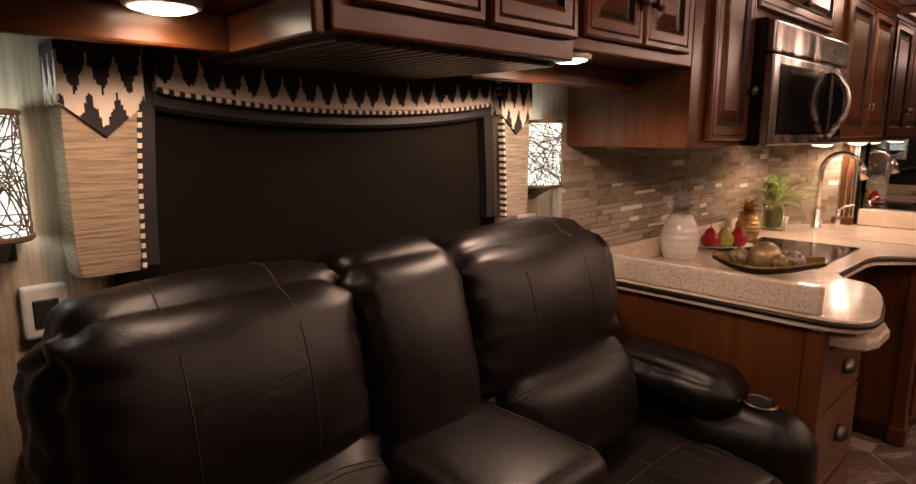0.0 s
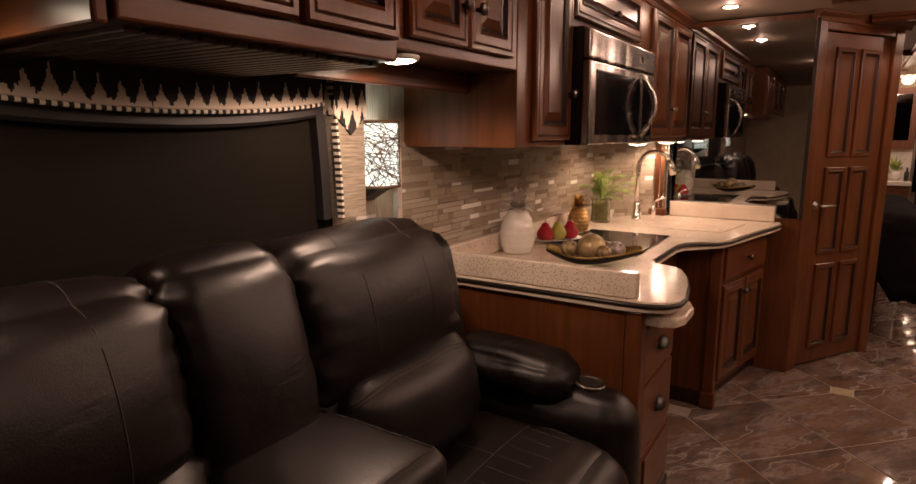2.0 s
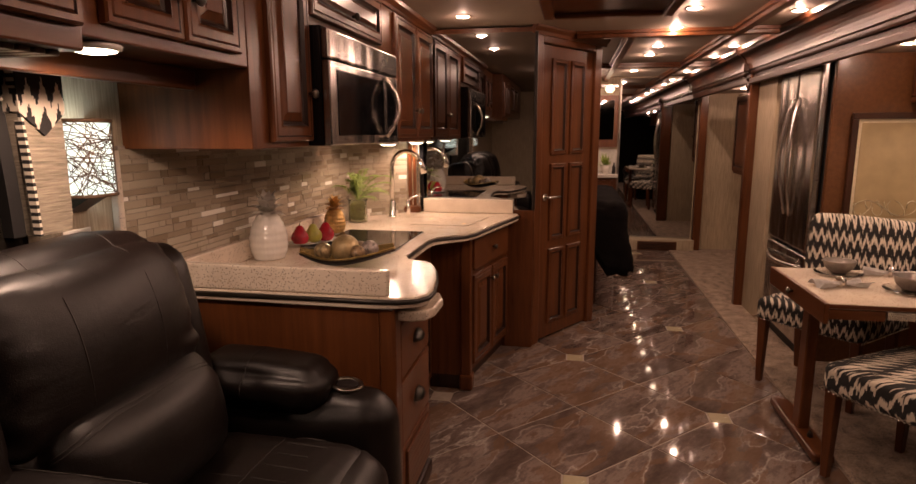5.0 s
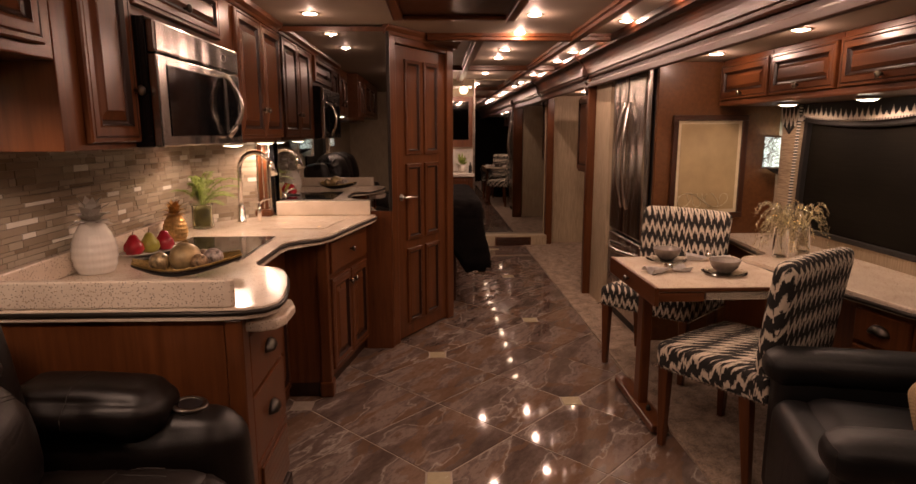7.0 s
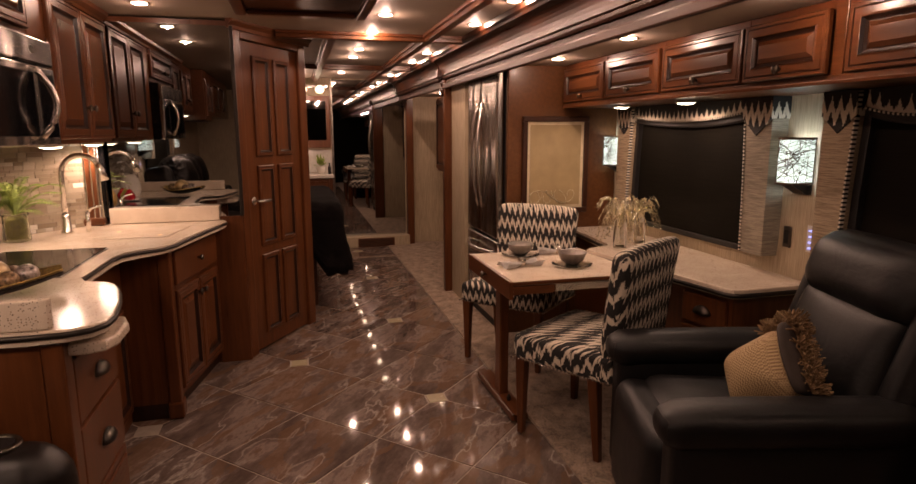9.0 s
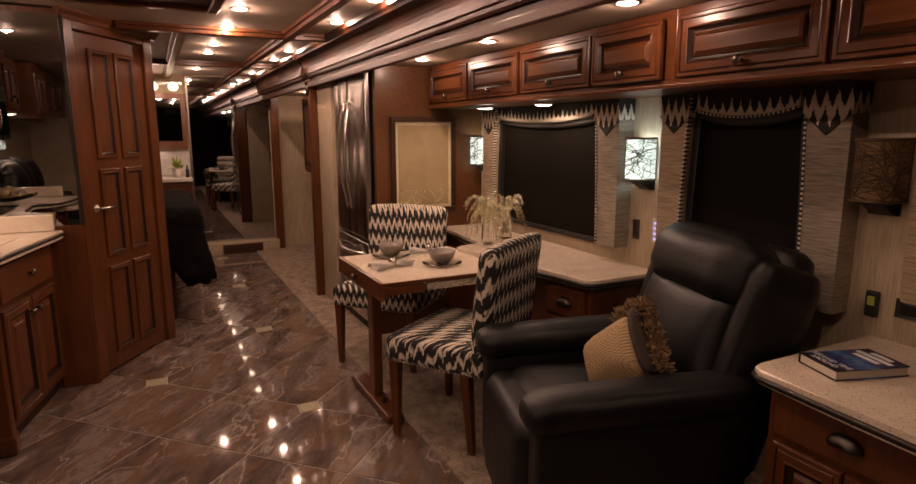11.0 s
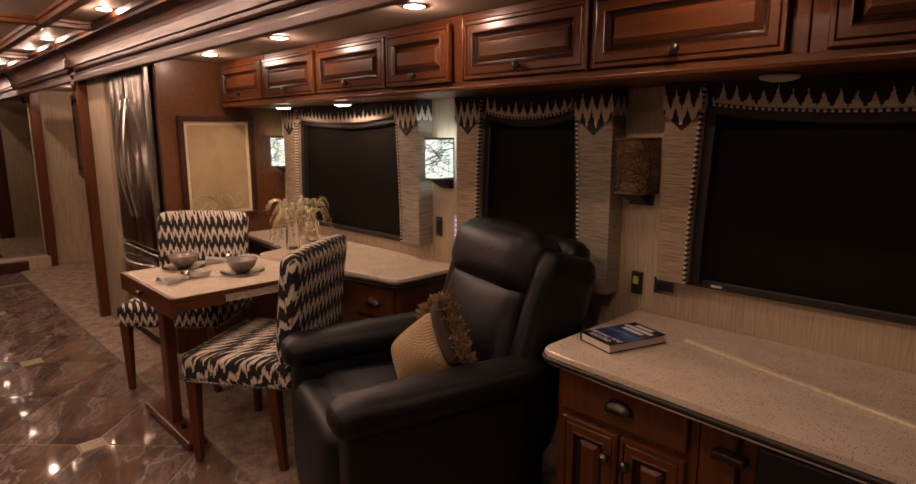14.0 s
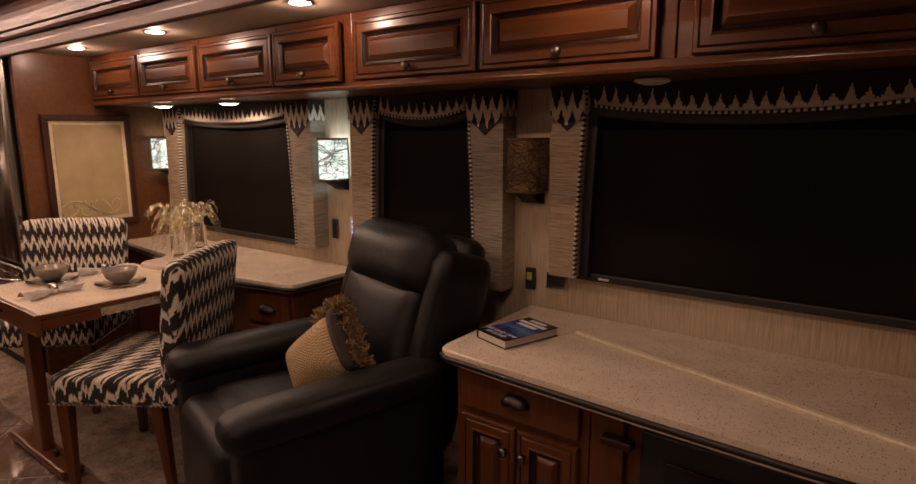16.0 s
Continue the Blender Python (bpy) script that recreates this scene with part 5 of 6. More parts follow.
def sofa():
    s = thing("sofa", "black leather reclining loveseat with a centre console and padded backs", "sofa")
    part("base", box(0.10, 1.90, 0.66, 1.36, 0.0, 0.42, 0.02), LEATHER, s)
    for n, (cx, w) in enumerate(((0.535, 0.50), (1.38, 0.57))):
        shape = (w, 0.56, 0.22, 0.085, (0, 0, 0.02), 0.008, 3 + n)
        st = part("seat", cushion(w, 0.56, 0.22, 0.085, 18, *shape[4:]), LEATHER, s, "padded seat", at(cx, 0.865, 0.495), True)
        surface_seam([(-0.9, -0.1, 1), (0.9, -0.1, 1)], st, shape)
        surface_seam([(0.0, -0.1, 1), (0.0, 0.8, 1)], st, shape)
        for k in range(9):
            u = -0.86 + 1.72 * k / 8
            surface_seam([(u, -0.16, 1), (u * 0.97, -0.55 - 0.12 * (k % 2), 1)], st, shape, 0.0022, 5)
        part("footrest", cushion(w - 0.01, 0.16, 0.52, 0.078, 18, (0, 0.02, 0), 0.011, 7 + n), LEATHER, s, "folded padded footrest", at(cx, 0.635, 0.335), True)
        lw, lx = ((0.53, 0.495), (0.60, 1.285))[n]
        shape = (lw, 0.28, 0.36, 0.13, (0.01, 0.05, 0.03), 0.028, 11 + n)
        lp = part("lumbar_pad", cushion(lw, 0.28, 0.36, 0.13, 30, *shape[4:]), LEATHER, s, "bulging lumbar pad", at(lx, 1.105, 0.735, -10), True)
        surface_seam([(-0.95, -1, 0.55), (-0.4, -1, 0.72), (0.4, -1, 0.72), (0.95, -1, 0.55)], lp, shape)
        surface_seam([(-0.95, -1, 0.49), (-0.4, -1, 0.66), (0.4, -1, 0.66), (0.95, -1, 0.49)], lp, shape)
        bw, bx = ((0.54, 0.475), (0.625, 1.262))[n]
        shape = (bw, 0.25, 0.39, 0.092, (0.006, 0.05, 0.022), 0.036, 19 + n)
        b = part("back_pad", cushion(bw, 0.25, 0.39, 0.092, 38, *shape[4:]), LEATHER, s, "plump upper back pad with stitched seams", at(bx, 1.18, 0.985, -14), True)
        for ux in (-0.36, 0.36):
            surface_seam([(ux, -1, -0.8), (ux, -1, 1), (ux, 0.6, 1)], b, shape)
    part("back_shell", box(0.20, 1.74, 1.28, 1.40, 0.1, 0.92, 0.05, 3), LEATHER, s)
    part("centre_back", cushion(0.335, 0.23, 0.54, 0.080, 32, (0.003, 0.045, 0.02), 0.034, 31), LEATHER, s, "narrow padded centre back", at(0.855, 1.17, 0.92, -13), True)
    c = part("console", cushion(0.31, 0.40, 0.40, 0.035, 14, (0, 0, 0.012), 0.003, 41), LEATHER, s, "padded console lid", at(0.862, 0.92, 0.650), True)
    surface_seam([(-0.85, -0.85, 1), (0.85, -0.85, 1), (0.85, 0.9, 1)], c, (0.31, 0.40, 0.40, 0.035, (0, 0, 0.012), 0.003, 41))
    part("console_front", cushion(0.29, 0.22, 0.66, 0.05, 10, (0, 0, 0), 0.003, 43), LEATHER, s, "", at(0.885, 0.68, 0.415), True)
    for n, (cx, sg) in enumerate(((1.82, 1), (0.175, -1))):
        part("wing", cushion(0.17, 0.24, 0.62, 0.07, 16, (0.005, 0.02, 0), 0.010, 51 + n), LEATHER, s, "rounded side wing", at(cx - 0.165 * sg, 1.25, (0.81, 0.70)[n], -9), True)
        part("arm", cushion(0.20, 0.60, 0.62, 0.095, 18, (0.008, 0.012, 0.012), 0.005, 61 + n), LEATHER, s, "rounded arm", at(cx + 0.01 * sg, 0.90, 0.345), True)
        a = part("arm_pad", cushion(0.22, 0.42, 0.14, 0.068, 18, (0.008, 0.012, 0.014), 0.010, 71 + n), LEATHER, s, "padded arm top", at(cx - 0.008, 1.01, 0.682, 3), True)
        surface_seam([(-1, 0.1, -0.4), (-1, 0.1, 1), (1, 0.1, 1), (1, 0.1, -0.4)], a, (0.22, 0.42, 0.14, 0.068, (0.008, 0.012, 0.014), 0.010, 71 + n))
        ring = part("cup_holder", lathe([(0.033, -0.03), (0.034, 0.0), (0.040, 0.006), (0.049, 0.004), (0.051, -0.002), (0.048, -0.01)], 24), PEWTER, s, "metal-rimmed cup holder", at(cx + 0.02 * sg, 0.755, 0.668, 6), True)
        part("cup_well", lathe([(0.001, 0.001), (0.034, 0.001), (0.034, 0.003), (0.001, 0.003)], 20), BLACKGLASS, ring, "dark well")
    ring = part("cup_holder", lathe([(0.033, -0.03), (0.034, 0.0), (0.040, 0.006), (0.049, 0.004), (0.051, -0.002), (0.048, -0.01)], 24), PEWTER, s, "metal-rimmed cup holder", at(0.935, 0.67, 0.750), True)
    part("cup_well", lathe([(0.001, 0.001), (0.034, 0.001), (0.034, 0.003), (0.001, 0.003)], 20), BLACKGLASS, ring)


sofa()


def recliner():
    """Front towards local -y."""
    r = thing("recliner", "black leather recliner armchair with a roll headrest", "armchair", (1.845, -1.515, 0.012), 164)
    part("seat", cushion(0.50, 0.58, 0.20, 0.07, 14, (0, 0.01, 0.02), 0.004, 1), LEATHER_B, r, "padded seat", at(0, -0.08, 0.40, -3), True)
    part("front_panel", cushion(0.52, 0.15, 0.44, 0.065, 14, (0, 0.015, 0), 0.004, 2), LEATHER_B, r, "padded front rest", at(0, -0.38, 0.27), True)
    part("base", box(-0.33, 0.33, -0.33, 0.30, 0.0, 0.30, 0.02), BLACK, r)
    for n, sg in enumerate((-1, 1)):
        part("arm_side", cushion(0.13, 0.72, 0.52, 0.04, 10, (0.004, 0, 0), 0.002, 5 + n), LEATHER_B, r, "flat arm side", at(0.325 * sg, -0.07, 0.31), True)
        a = part("arm_top", cushion(0.165, 0.76, 0.13, 0.06, 16, (0.004, 0.006, 0.008), 0.003, 8 + n), LEATHER_B, r, "rounded arm top", at(0.325 * sg, -0.08, 0.575, 1), True)
        surface_seam([(-1, -0.95, -0.5), (-1, 0.95, -0.5)], a, (0.165, 0.76, 0.13, 0.06, (0.004, 0.006, 0.008), 0.003, 8 + n))
        surface_seam([(-0.8, -1, -0.6), (-0.8, -1, 0.7), (0.8, -1, 0.7), (0.8, -1, -0.6)], a, (0.165, 0.76, 0.13, 0.06, (0.004, 0.006, 0.008), 0.003, 8 + n))
        part("back_wing", cushion(0.115, 0.25, 0.74, 0.055, 12, (0.004, 0.01, 0), 0.005, 12 + n), LEATHER_B, r, "side of the back", at(0.292 * sg, 0.335, 0.63, -17), True)
    b = part("back_pad", cushion(0.52, 0.17, 0.52, 0.06, 16, (0, 0.03, 0.01), 0.005, 21), LEATHER_B, r, "smooth back pad", at(0, 0.25, 0.62, -17), True)
    part("headrest", cushion(0.57, 0.23, 0.27, 0.105, 20, (0.005, 0.015, 0.006), 0.006, 23), LEATHER_B, r, "rolled headrest pad", at(0, 0.347, 0.932, -17), True)
    part("back_shell", cushion(0.58, 0.16, 0.90, 0.07, 10, (0, 0, 0), 0, 25), LEATHER_B, r, "", at(0, 0.39, 0.59, -17), True)


recliner()


def pillow():
    p = thing("throw_pillow", "tan woven throw pillow with a brown fringe edge", "pillow", (1.785, -1.465, 0.635), 194)

    def flat(q):
        k = 1 - 0.42 * (max(abs(q.x) / 0.17, abs(q.z) / 0.13)) ** 2 * 0.9
        return Vector((q.x, q.y * max(0.15, k), q.z))
    m, t, b = material("tan_basket_weave")
    v = t.nodes.new("ShaderNodeTexChecker")
    v.inputs["Scale"].default_value = 170
    t.links.new(coords(t), v.inputs["Vector"])
    v.inputs["Color1"].default_value, v.inputs["Color2"].default_value = (0.46, 0.33, 0.18, 1), (0.22, 0.14, 0.07, 1)
    t.links.new(v.outputs["Color"], b.inputs["Base Color"])
    b.inputs["Roughness"].default_value = 0.85
    bump(t, b, v.outputs["Fac"], 0.6, 0.004)
    tilt = pose(0, 0, 0, -24, -40, 0) @ Matrix.Scale(1.0, 4)
    part("cover", cushion(0.29, 0.16, 0.25, 0.08, 14, (0, 0.02, 0), 0.004, 3, flat), m, p, "tan woven cover", tilt, True)
    part("side_band", cushion(0.04, 0.10, 0.24, 0.02, 8, (0, 0.02, 0), 0.002, 4), simple("dark_brown_band", (0.03, 0.02, 0.016), 0.8), p, "dark band", tilt @ pose(0.14, 0, 0), True)
    rnd = random.Random(3)
    bm = bmesh.new()
    run = [Vector((0.165, 0, -0.125 + 0.25 * i / 60)) for i in range(61)] + [Vector((0.05 + 0.11 * i / 30, 0, 0.125)) for i in range(31)]
    for n, c in enumerate(run):
        out = Vector((1, 0, 0)) if n < 61 else Vector((0, 0, 1))
        for k in range(7):
            d = (out * 0.7 + Vector((rnd.uniform(-1, 1), rnd.uniform(-1.1, 1.1), rnd.uniform(-1, 1))) * 0.75).normalized()
            l = 0.030 + 0.022 * rnd.random()
            s = d.cross(Vector((rnd.uniform(-1, 1), rnd.uniform(-1, 1), rnd.uniform(-1, 1)))).normalized() * 0.0028
            w = d.cross(s).normalized() * 0.0028
            b0 = c + Vector((0, rnd.uniform(-0.014, 0.014), 0))
            e = b0 + d * l
            q = [bm.verts.new(x) for x in (b0 + s, b0 - s * 0.5 + w, b0 - s * 0.5 - w, e + s * 0.9, e - s * 0.45 + w * 0.9, e - s * 0.45 - w * 0.9)]
            for f in ((0, 1, 4, 3), (1, 2, 5, 4), (2, 0, 3, 5), (3, 4, 5)):
                bm.faces.new([q[i] for i in f])
    tagged(part("fringe", bm, simple("brown_fringe", (0.20, 0.125, 0.06), 0.8, var=0.5, scale=90), p, "thick brown and tan fringe", tilt), kind="stuff")


pillow()


def dining_chair(place, turn):
    """Front towards local -y."""
    c = thing("dining_chair", "parsons dining chair in black and cream ikat fabric with cherry legs", "chair", place, turn, "dining chairs at the table")
    part("seat", cushion(0.565, 0.49, 0.13, 0.035, 14, (0, 0, 0.018), 0.002, 2), IKAT, c, "ikat covered seat", at(0, -0.02, 0.435), True)
    bm = cushion(0.53, 0.085, 0.56, 0.035, 14, (0, 0.008, 0.01), 0.002, 4, lambda q: Vector((q.x * (1 + 0.10 * (q.z + 0.28)), q.y + 0.13 * max(0, q.z + 0.28) ** 1.5, q.z)))
    part("backrest", bm, IKAT, c, "curved ikat covered back", at(0, 0.205, 0.66), True)
    part("back_skirt", box(-0.281, 0.281, 0.06, 0.25, 0.375, 0.49, 0.02), IKAT, c, "ikat covered rear sides")
    nb = bmesh.new()
    for n, (p0, p1) in enumerate((((-0.283, -0.265), (0.283, -0.265)), ((-0.284, -0.26), (-0.284, 0.24)), ((0.284, -0.26), (0.284, 0.24)))):
        for i in range(27):
            u = i / 26
            v = bmesh.ops.create_icosphere(nb, subdivisions=1, radius=0.0055)["verts"]
            bmesh.ops.translate(nb, verts=v, vec=(p0[0] + (p1[0] - p0[0]) * u, p0[1] + (p1[1] - p0[1]) * u, 0.382))
    tagged(part("nailheads", nb, CHROME, c, "row of small bright nailheads", smooth=True), kind="stuff")
    for x in (-0.245, 0.245):
        for y, k in ((-0.225, 1), (0.15, -1)):
            bm = bmesh.new()
            lo = [bm.verts.new((x + a * 0.015 , y + b * 0.015 + (0.03 if k < 0 else 0), 0)) for a, b in ((-1, -1), (1, -1), (1, 1), (-1, 1))]
            hi = [bm.verts.new((x + a * 0.025, y + b * 0.025, 0.39)) for a, b in ((-1, -1), (1, -1), (1, 1), (-1, 1))]
            bm.faces.new(lo[::-1])
            bm.faces.new(hi)
            for i in range(4):
                bm.faces.new((lo[i], lo[(i + 1) % 4], hi[(i + 1) % 4], hi[i]))
            bmesh.ops.bevel(bm, geom=bm.edges[:], offset=0.003, segments=1, affect="EDGES")
            part("leg", bm, CHERRY, c, "tapered cherry leg")
    return c


chair = dining_chair((2.695, -1.305, 0.013), 124)
copy_thing(chair, pose(3.735, -1.327, 0.013, 0, 0, 223))


# ---- small things ----
def pineapple(place, r, h, mat, name, label, knobbly):
    p = thing(name, label, "ornament", place)
    body_h = h * 0.62
    prof = []
    for i in range(37):
        u = i / 36
        prof.append((r * (math.sin(math.pi * (0.24 + 0.66 * u))) ** 0.62, body_h * u))
    bm = lathe(prof, 64)
    for v in bm.verts:
        a = math.atan2(v.co.y, v.co.x)
        u = v.co.z / body_h
        k = math.cos(13 * a + 20 * u) * math.cos(13 * a - 20 * u)
        d = Vector((math.cos(a), math.sin(a), 0))
        v.co += d * r * knobbly * k * (1 if 0.03 < u < 0.97 else 0)
    part("fruit_body", bm, mat, p, smooth=True)
    bm = bmesh.new()
    for ring, (n, l, tilt, z) in enumerate(((7, 0.46, 1.40, 0.02), (7, 0.46, 1.05, 0.14), (6, 0.44, 0.65, 0.28), (4, 0.42, 0.25, 0.42))):
        for i in range(n):
            a = 2 * math.pi * (i + 0.5 * ring) / n
            d = Vector((math.cos(a), math.sin(a), 0))
            s = Vector((-math.sin(a), math.cos(a), 0)) * r * 0.30
            L = l * r * 2.3
            b0 = Vector((0, 0, body_h + z * r)) + d * r * 0.12
            q1 = b0 + (d * math.sin(tilt) + Vector((0, 0, math.cos(tilt)))) * L * 0.55
            q2 = q1 + (d * math.sin(tilt + 0.45) + Vector((0, 0, math.cos(tilt + 0.45)))) * L * 0.5
            v = [bm.verts.new(x) for x in (b0 - s, b0 + s, q1 + s * 0.8, q2, q1 - s * 0.8)]
            bm.faces.new((v[0], v[1], v[2], v[4]))
            bm.faces.new((v[4], v[2], v[3]))
    bmesh.ops.solidify(bm, geom=bm.faces[:], thickness=r * 0.11)
    part("leaf_crown", bm, mat, p, "pointed leaf crown")
    return p


pineapple((2.49, 1.337, 0.911), 0.077, 0.30, PORCELAIN, "ceramic_pineapple", "white glazed ceramic pineapple on the worktop", 0.028)
pineapple((3.18, 1.325, 0.911), 0.056, 0.20, GOLD, "gold_pineapple", "small gold pineapple ornament on the worktop", 0.05)

pl = thing("plate", "small white oval plate", "plate", (2.83, 1.29, 0.911), -38)
part("dish", lathe([(0.03, 0), (0.05, 0.002), (0.095, 0.014), (0.097, 0.017), (0.05, 0.006), (0.001, 0.005)], 28, 1.38, 0.78), PORCELAIN, pl, smooth=True)
for dx, dy, s, mat, nm in ((-0.060, 0.040, 1.12, RED, "red_pear"), (0.002, 0.002, 1.12, GREEN_PEAR, "green_pear"), (0.060, -0.036, 1.12, RED, "red_pear")):
    f = thing(nm, "glossy " + nm.replace("_", " ") + " on the white plate", "fruit", (2.83 + dx, 1.29 + dy, 0.918))
    part("flesh", lathe([(0.010 * s, 0), (0.028 * s, 0.006), (0.037 * s, 0.026), (0.034 * s, 0.046), (0.021 * s, 0.066), (0.015 * s, 0.080), (0.008 * s, 0.087), (0.001, 0.088)], 20), mat, f, smooth=True)
    part("stalk", sweep([(0, 0, 0.085), (0.003, 0, 0.098), (0.009, 0, 0.108)], 0.002, 6), WICKER, f, "brown stalk", smooth=True)


def dish_bowl():
    d = thing("leaf_dish", "curved black and gold dish", "bowl", (2.40, 0.955, 0.912), -68)
    bm = bmesh.new()
    n, k = 24, 10
    g = []
    for i in range(n + 1):
        u = -1 + 2 * i / n
        row = []
        for j in range(k + 1):
            v = -1 + 2 * j / k
            w = 0.085 * (1 - 0.55 * abs(u) ** 2.2)
            z = 0.005 + 0.046 * abs(u) ** 2.0 + 0.034 * v * v * (1 - 0.5 * u * u) + 0.006 * math.sin(3 * u)
            row.append(bm.verts.new((0.185 * u, w * v, z)))
        g.append(row)
    for i in range(n):
        for j in range(k):
            bm.faces.new((g[i][j], g[i + 1][j], g[i + 1][j + 1], g[i][j + 1]))
    bmesh.ops.solidify(bm, geom=bm.faces[:], thickness=0.004)
    part("shell", bm, BRONZE, d, "dark curved shell", smooth=True)
    bm = bmesh.new()
    g = []
    for i in range(n + 1):
        u = -1 + 2 * i / n
        row = []
        for j in range(k + 1):
            v = -1 + 2 * j / k
            w = 0.083 * (1 - 0.55 * abs(u) ** 2.2)
            row.append(bm.verts.new((0.183 * u, w * v, 0.0130 + 0.046 * abs(u) ** 2.0 + 0.034 * v * v * (1 - 0.5 * u * u) + 0.006 * math.sin(3 * u))))
        g.append(row)
    for i in range(n):
        for j in range(k):
            bm.faces.new((g[i][j], g[i + 1][j], g[i + 1][j + 1], g[i][j + 1]))
    bmesh.ops.solidify(bm, geom=bm.faces[:], thickness=0.002)
    part("gold_lining", bm, simple("hammered_gold", (0.58, 0.43, 0.17), 0.4, 0.55, 0.4, 160, 0.8), d, "hammered gold lining", smooth=True)
    m = pose(2.40, 0.955, 0.912, 0, 0, -68)
    for u, v, r, mat, lab in ((-0.01, 0.0, 0.055, simple("bronze_gourd", (0.38, 0.28, 0.14), 0.35, 0.3, 0.35, 25), "brown ribbed decorative ball in the dish"), (0.085, 0.005, 0.036, simple("mosaic_ball", (0.33, 0.28, 0.26), 0.3, 0.4, 0.9, 70, 0.5), "patterned decorative ball in the dish"), (-0.095, 0.0, 0.035, simple("mosaic_ball_gold", (0.33, 0.25, 0.14), 0.3, 0.5, 0.8, 70, 0.5), "gold mosaic decorative ball in the dish"), (0.05, 0.04, 0.032, simple("mosaic_ball_dark", (0.22, 0.16, 0.12), 0.3, 0.4, 0.9, 80, 0.5), "dark mosaic decorative ball in the dish"), (0.035, -0.045, 0.031, simple("mosaic_ball_brown", (0.24, 0.16, 0.09), 0.3, 0.4, 0.9, 80, 0.5), "brown mosaic decorative ball in the dish")):
        bm = bmesh.new()
        bmesh.ops.create_icosphere(bm, subdivisions=3, radius=r)
        for q in bm.verts:
            a = math.atan2(q.co.y, q.co.x)
            q.co *= 1 + 0.035 * math.cos(8 * a) * (1 - (q.co.z / r) ** 2)
        o = part("decorative_ball", bm, mat, None, "", m @ pose(u, v, 0.0145 + r + 0.046 * (u / 0.185) ** 2 + 0.034 * (v / 0.083) ** 2), True)
        tagged(o, lab, "ornament", "balls in the dish")


dish_bowl()


def fern():
    f = thing("potted_fern", "green fern fronds in a clear glass vase on the worktop", "plant", (3.56, 1.335, 0.911))
    part("vase", lathe([(0.05, 0), (0.058, 0.004), (0.052, 0.12), (0.060, 0.135), (0.056, 0.135), (0.047, 0.12), (0.050, 0.012), (0.001, 0.010)], 24), SMOKE, f, "glass vase", smooth=True)
    part("moss", lathe([(0.04, 0.015), (0.046, 0.05), (0.043, 0.10), (0.03, 0.115), (0.001, 0.118)], 16), simple("dry_moss", (0.19, 0.17, 0.05), 0.9, var=0.6, scale=60, rel=1.0), f, "green moss filling", smooth=True)
    rnd = random.Random(5)
    for k in range(22):
        a = 2 * math.pi * k / 22 + rnd.uniform(-0.2, 0.2)
        if math.sin(a) > 0.35:
            reach = rnd.uniform(0.03, 0.085)
        else:
            reach = rnd.uniform(0.10, 0.27)
        up = rnd.uniform(0.05, 0.24)
        p0, p2 = Vector((0, 0, 0.11)), Vector((reach * math.cos(a), reach * math.sin(a), 0.12 + up * rnd.uniform(0.35, 0.9)))
        p1 = Vector((reach * 0.35 * math.cos(a), reach * 0.35 * math.sin(a), 0.13 + up))
        line = arc(p0, p1, p2, 22)
        bm = sweep(line, 0.0016, 5, 0.4)
        for i in range(4, 23):
            d = (line[min(i + 1, 22)] - line[i - 1]).normalized()
            side = d.cross(Vector((0, 0, 1)))
            if side.length < 1e-3:
                continue
            side.normalize()
            l = 0.028 * math.sin(math.pi * (i - 2) / 22) ** 0.8 + 0.004
            for sg in (-1, 1):
                tip = line[i] + side * sg * l + d * l * 0.45 + Vector((0, 0, -0.006 + rnd.uniform(-0.004, 0.004)))
                mid = line[i] + side * sg * l * 0.5 + d * l * 0.05 + Vector((0, 0, 0.003))
                bm.faces.new([bm.verts.new(q) for q in (line[i], mid + d * l * 0.28, tip, mid - d * l * 0.08)])
        part("frond", bm, LEAF, f, "", smooth=False)


fern()

tp = thing("kitchen_tap", "brushed nickel gooseneck kitchen tap with pull-down spray", "tap", (3.763, 1.185, 0.911))
part("base_sleeve", lathe([(0.028, 0), (0.028, 0.01), (0.022, 0.015), (0.021, 0.09), (0.017, 0.10)], 18), CHROME, tp, smooth=True)
neck = [(0, 0, 0.09), (0, 0, 0.30)] + [(0, -0.095 + 0.095 * math.cos(a), 0.30 + 0.105 * math.sin(a)) for a in (math.pi * i / 16 for i in range(1, 14))]
part("neck", sweep(neck, 0.0135, 12), CHROME, tp, "curved neck", smooth=True)
e = Vector(neck[-1])
part("spray_head", sweep([e, e + Vector((0, -0.014, -0.03)), e + Vector((0, -0.03, -0.085))], 0.016, 12, 1.35), CHROME, tp, "spray head", smooth=True)
sp = thing("soap_dispenser", "slim brushed nickel side lever beside the tap", "tap", (3.79, 1.09, 0.911))
part("stem", sweep([(0, 0, 0), (0, 0, 0.11)], 0.012, 12), CHROME, sp, smooth=True)
part("lever", sweep([(0, 0, 0.10), (0, -0.02, 0.125), (0, -0.07, 0.14)], 0.008, 10, 0.6), CHROME, sp, "bent lever", smooth=True)


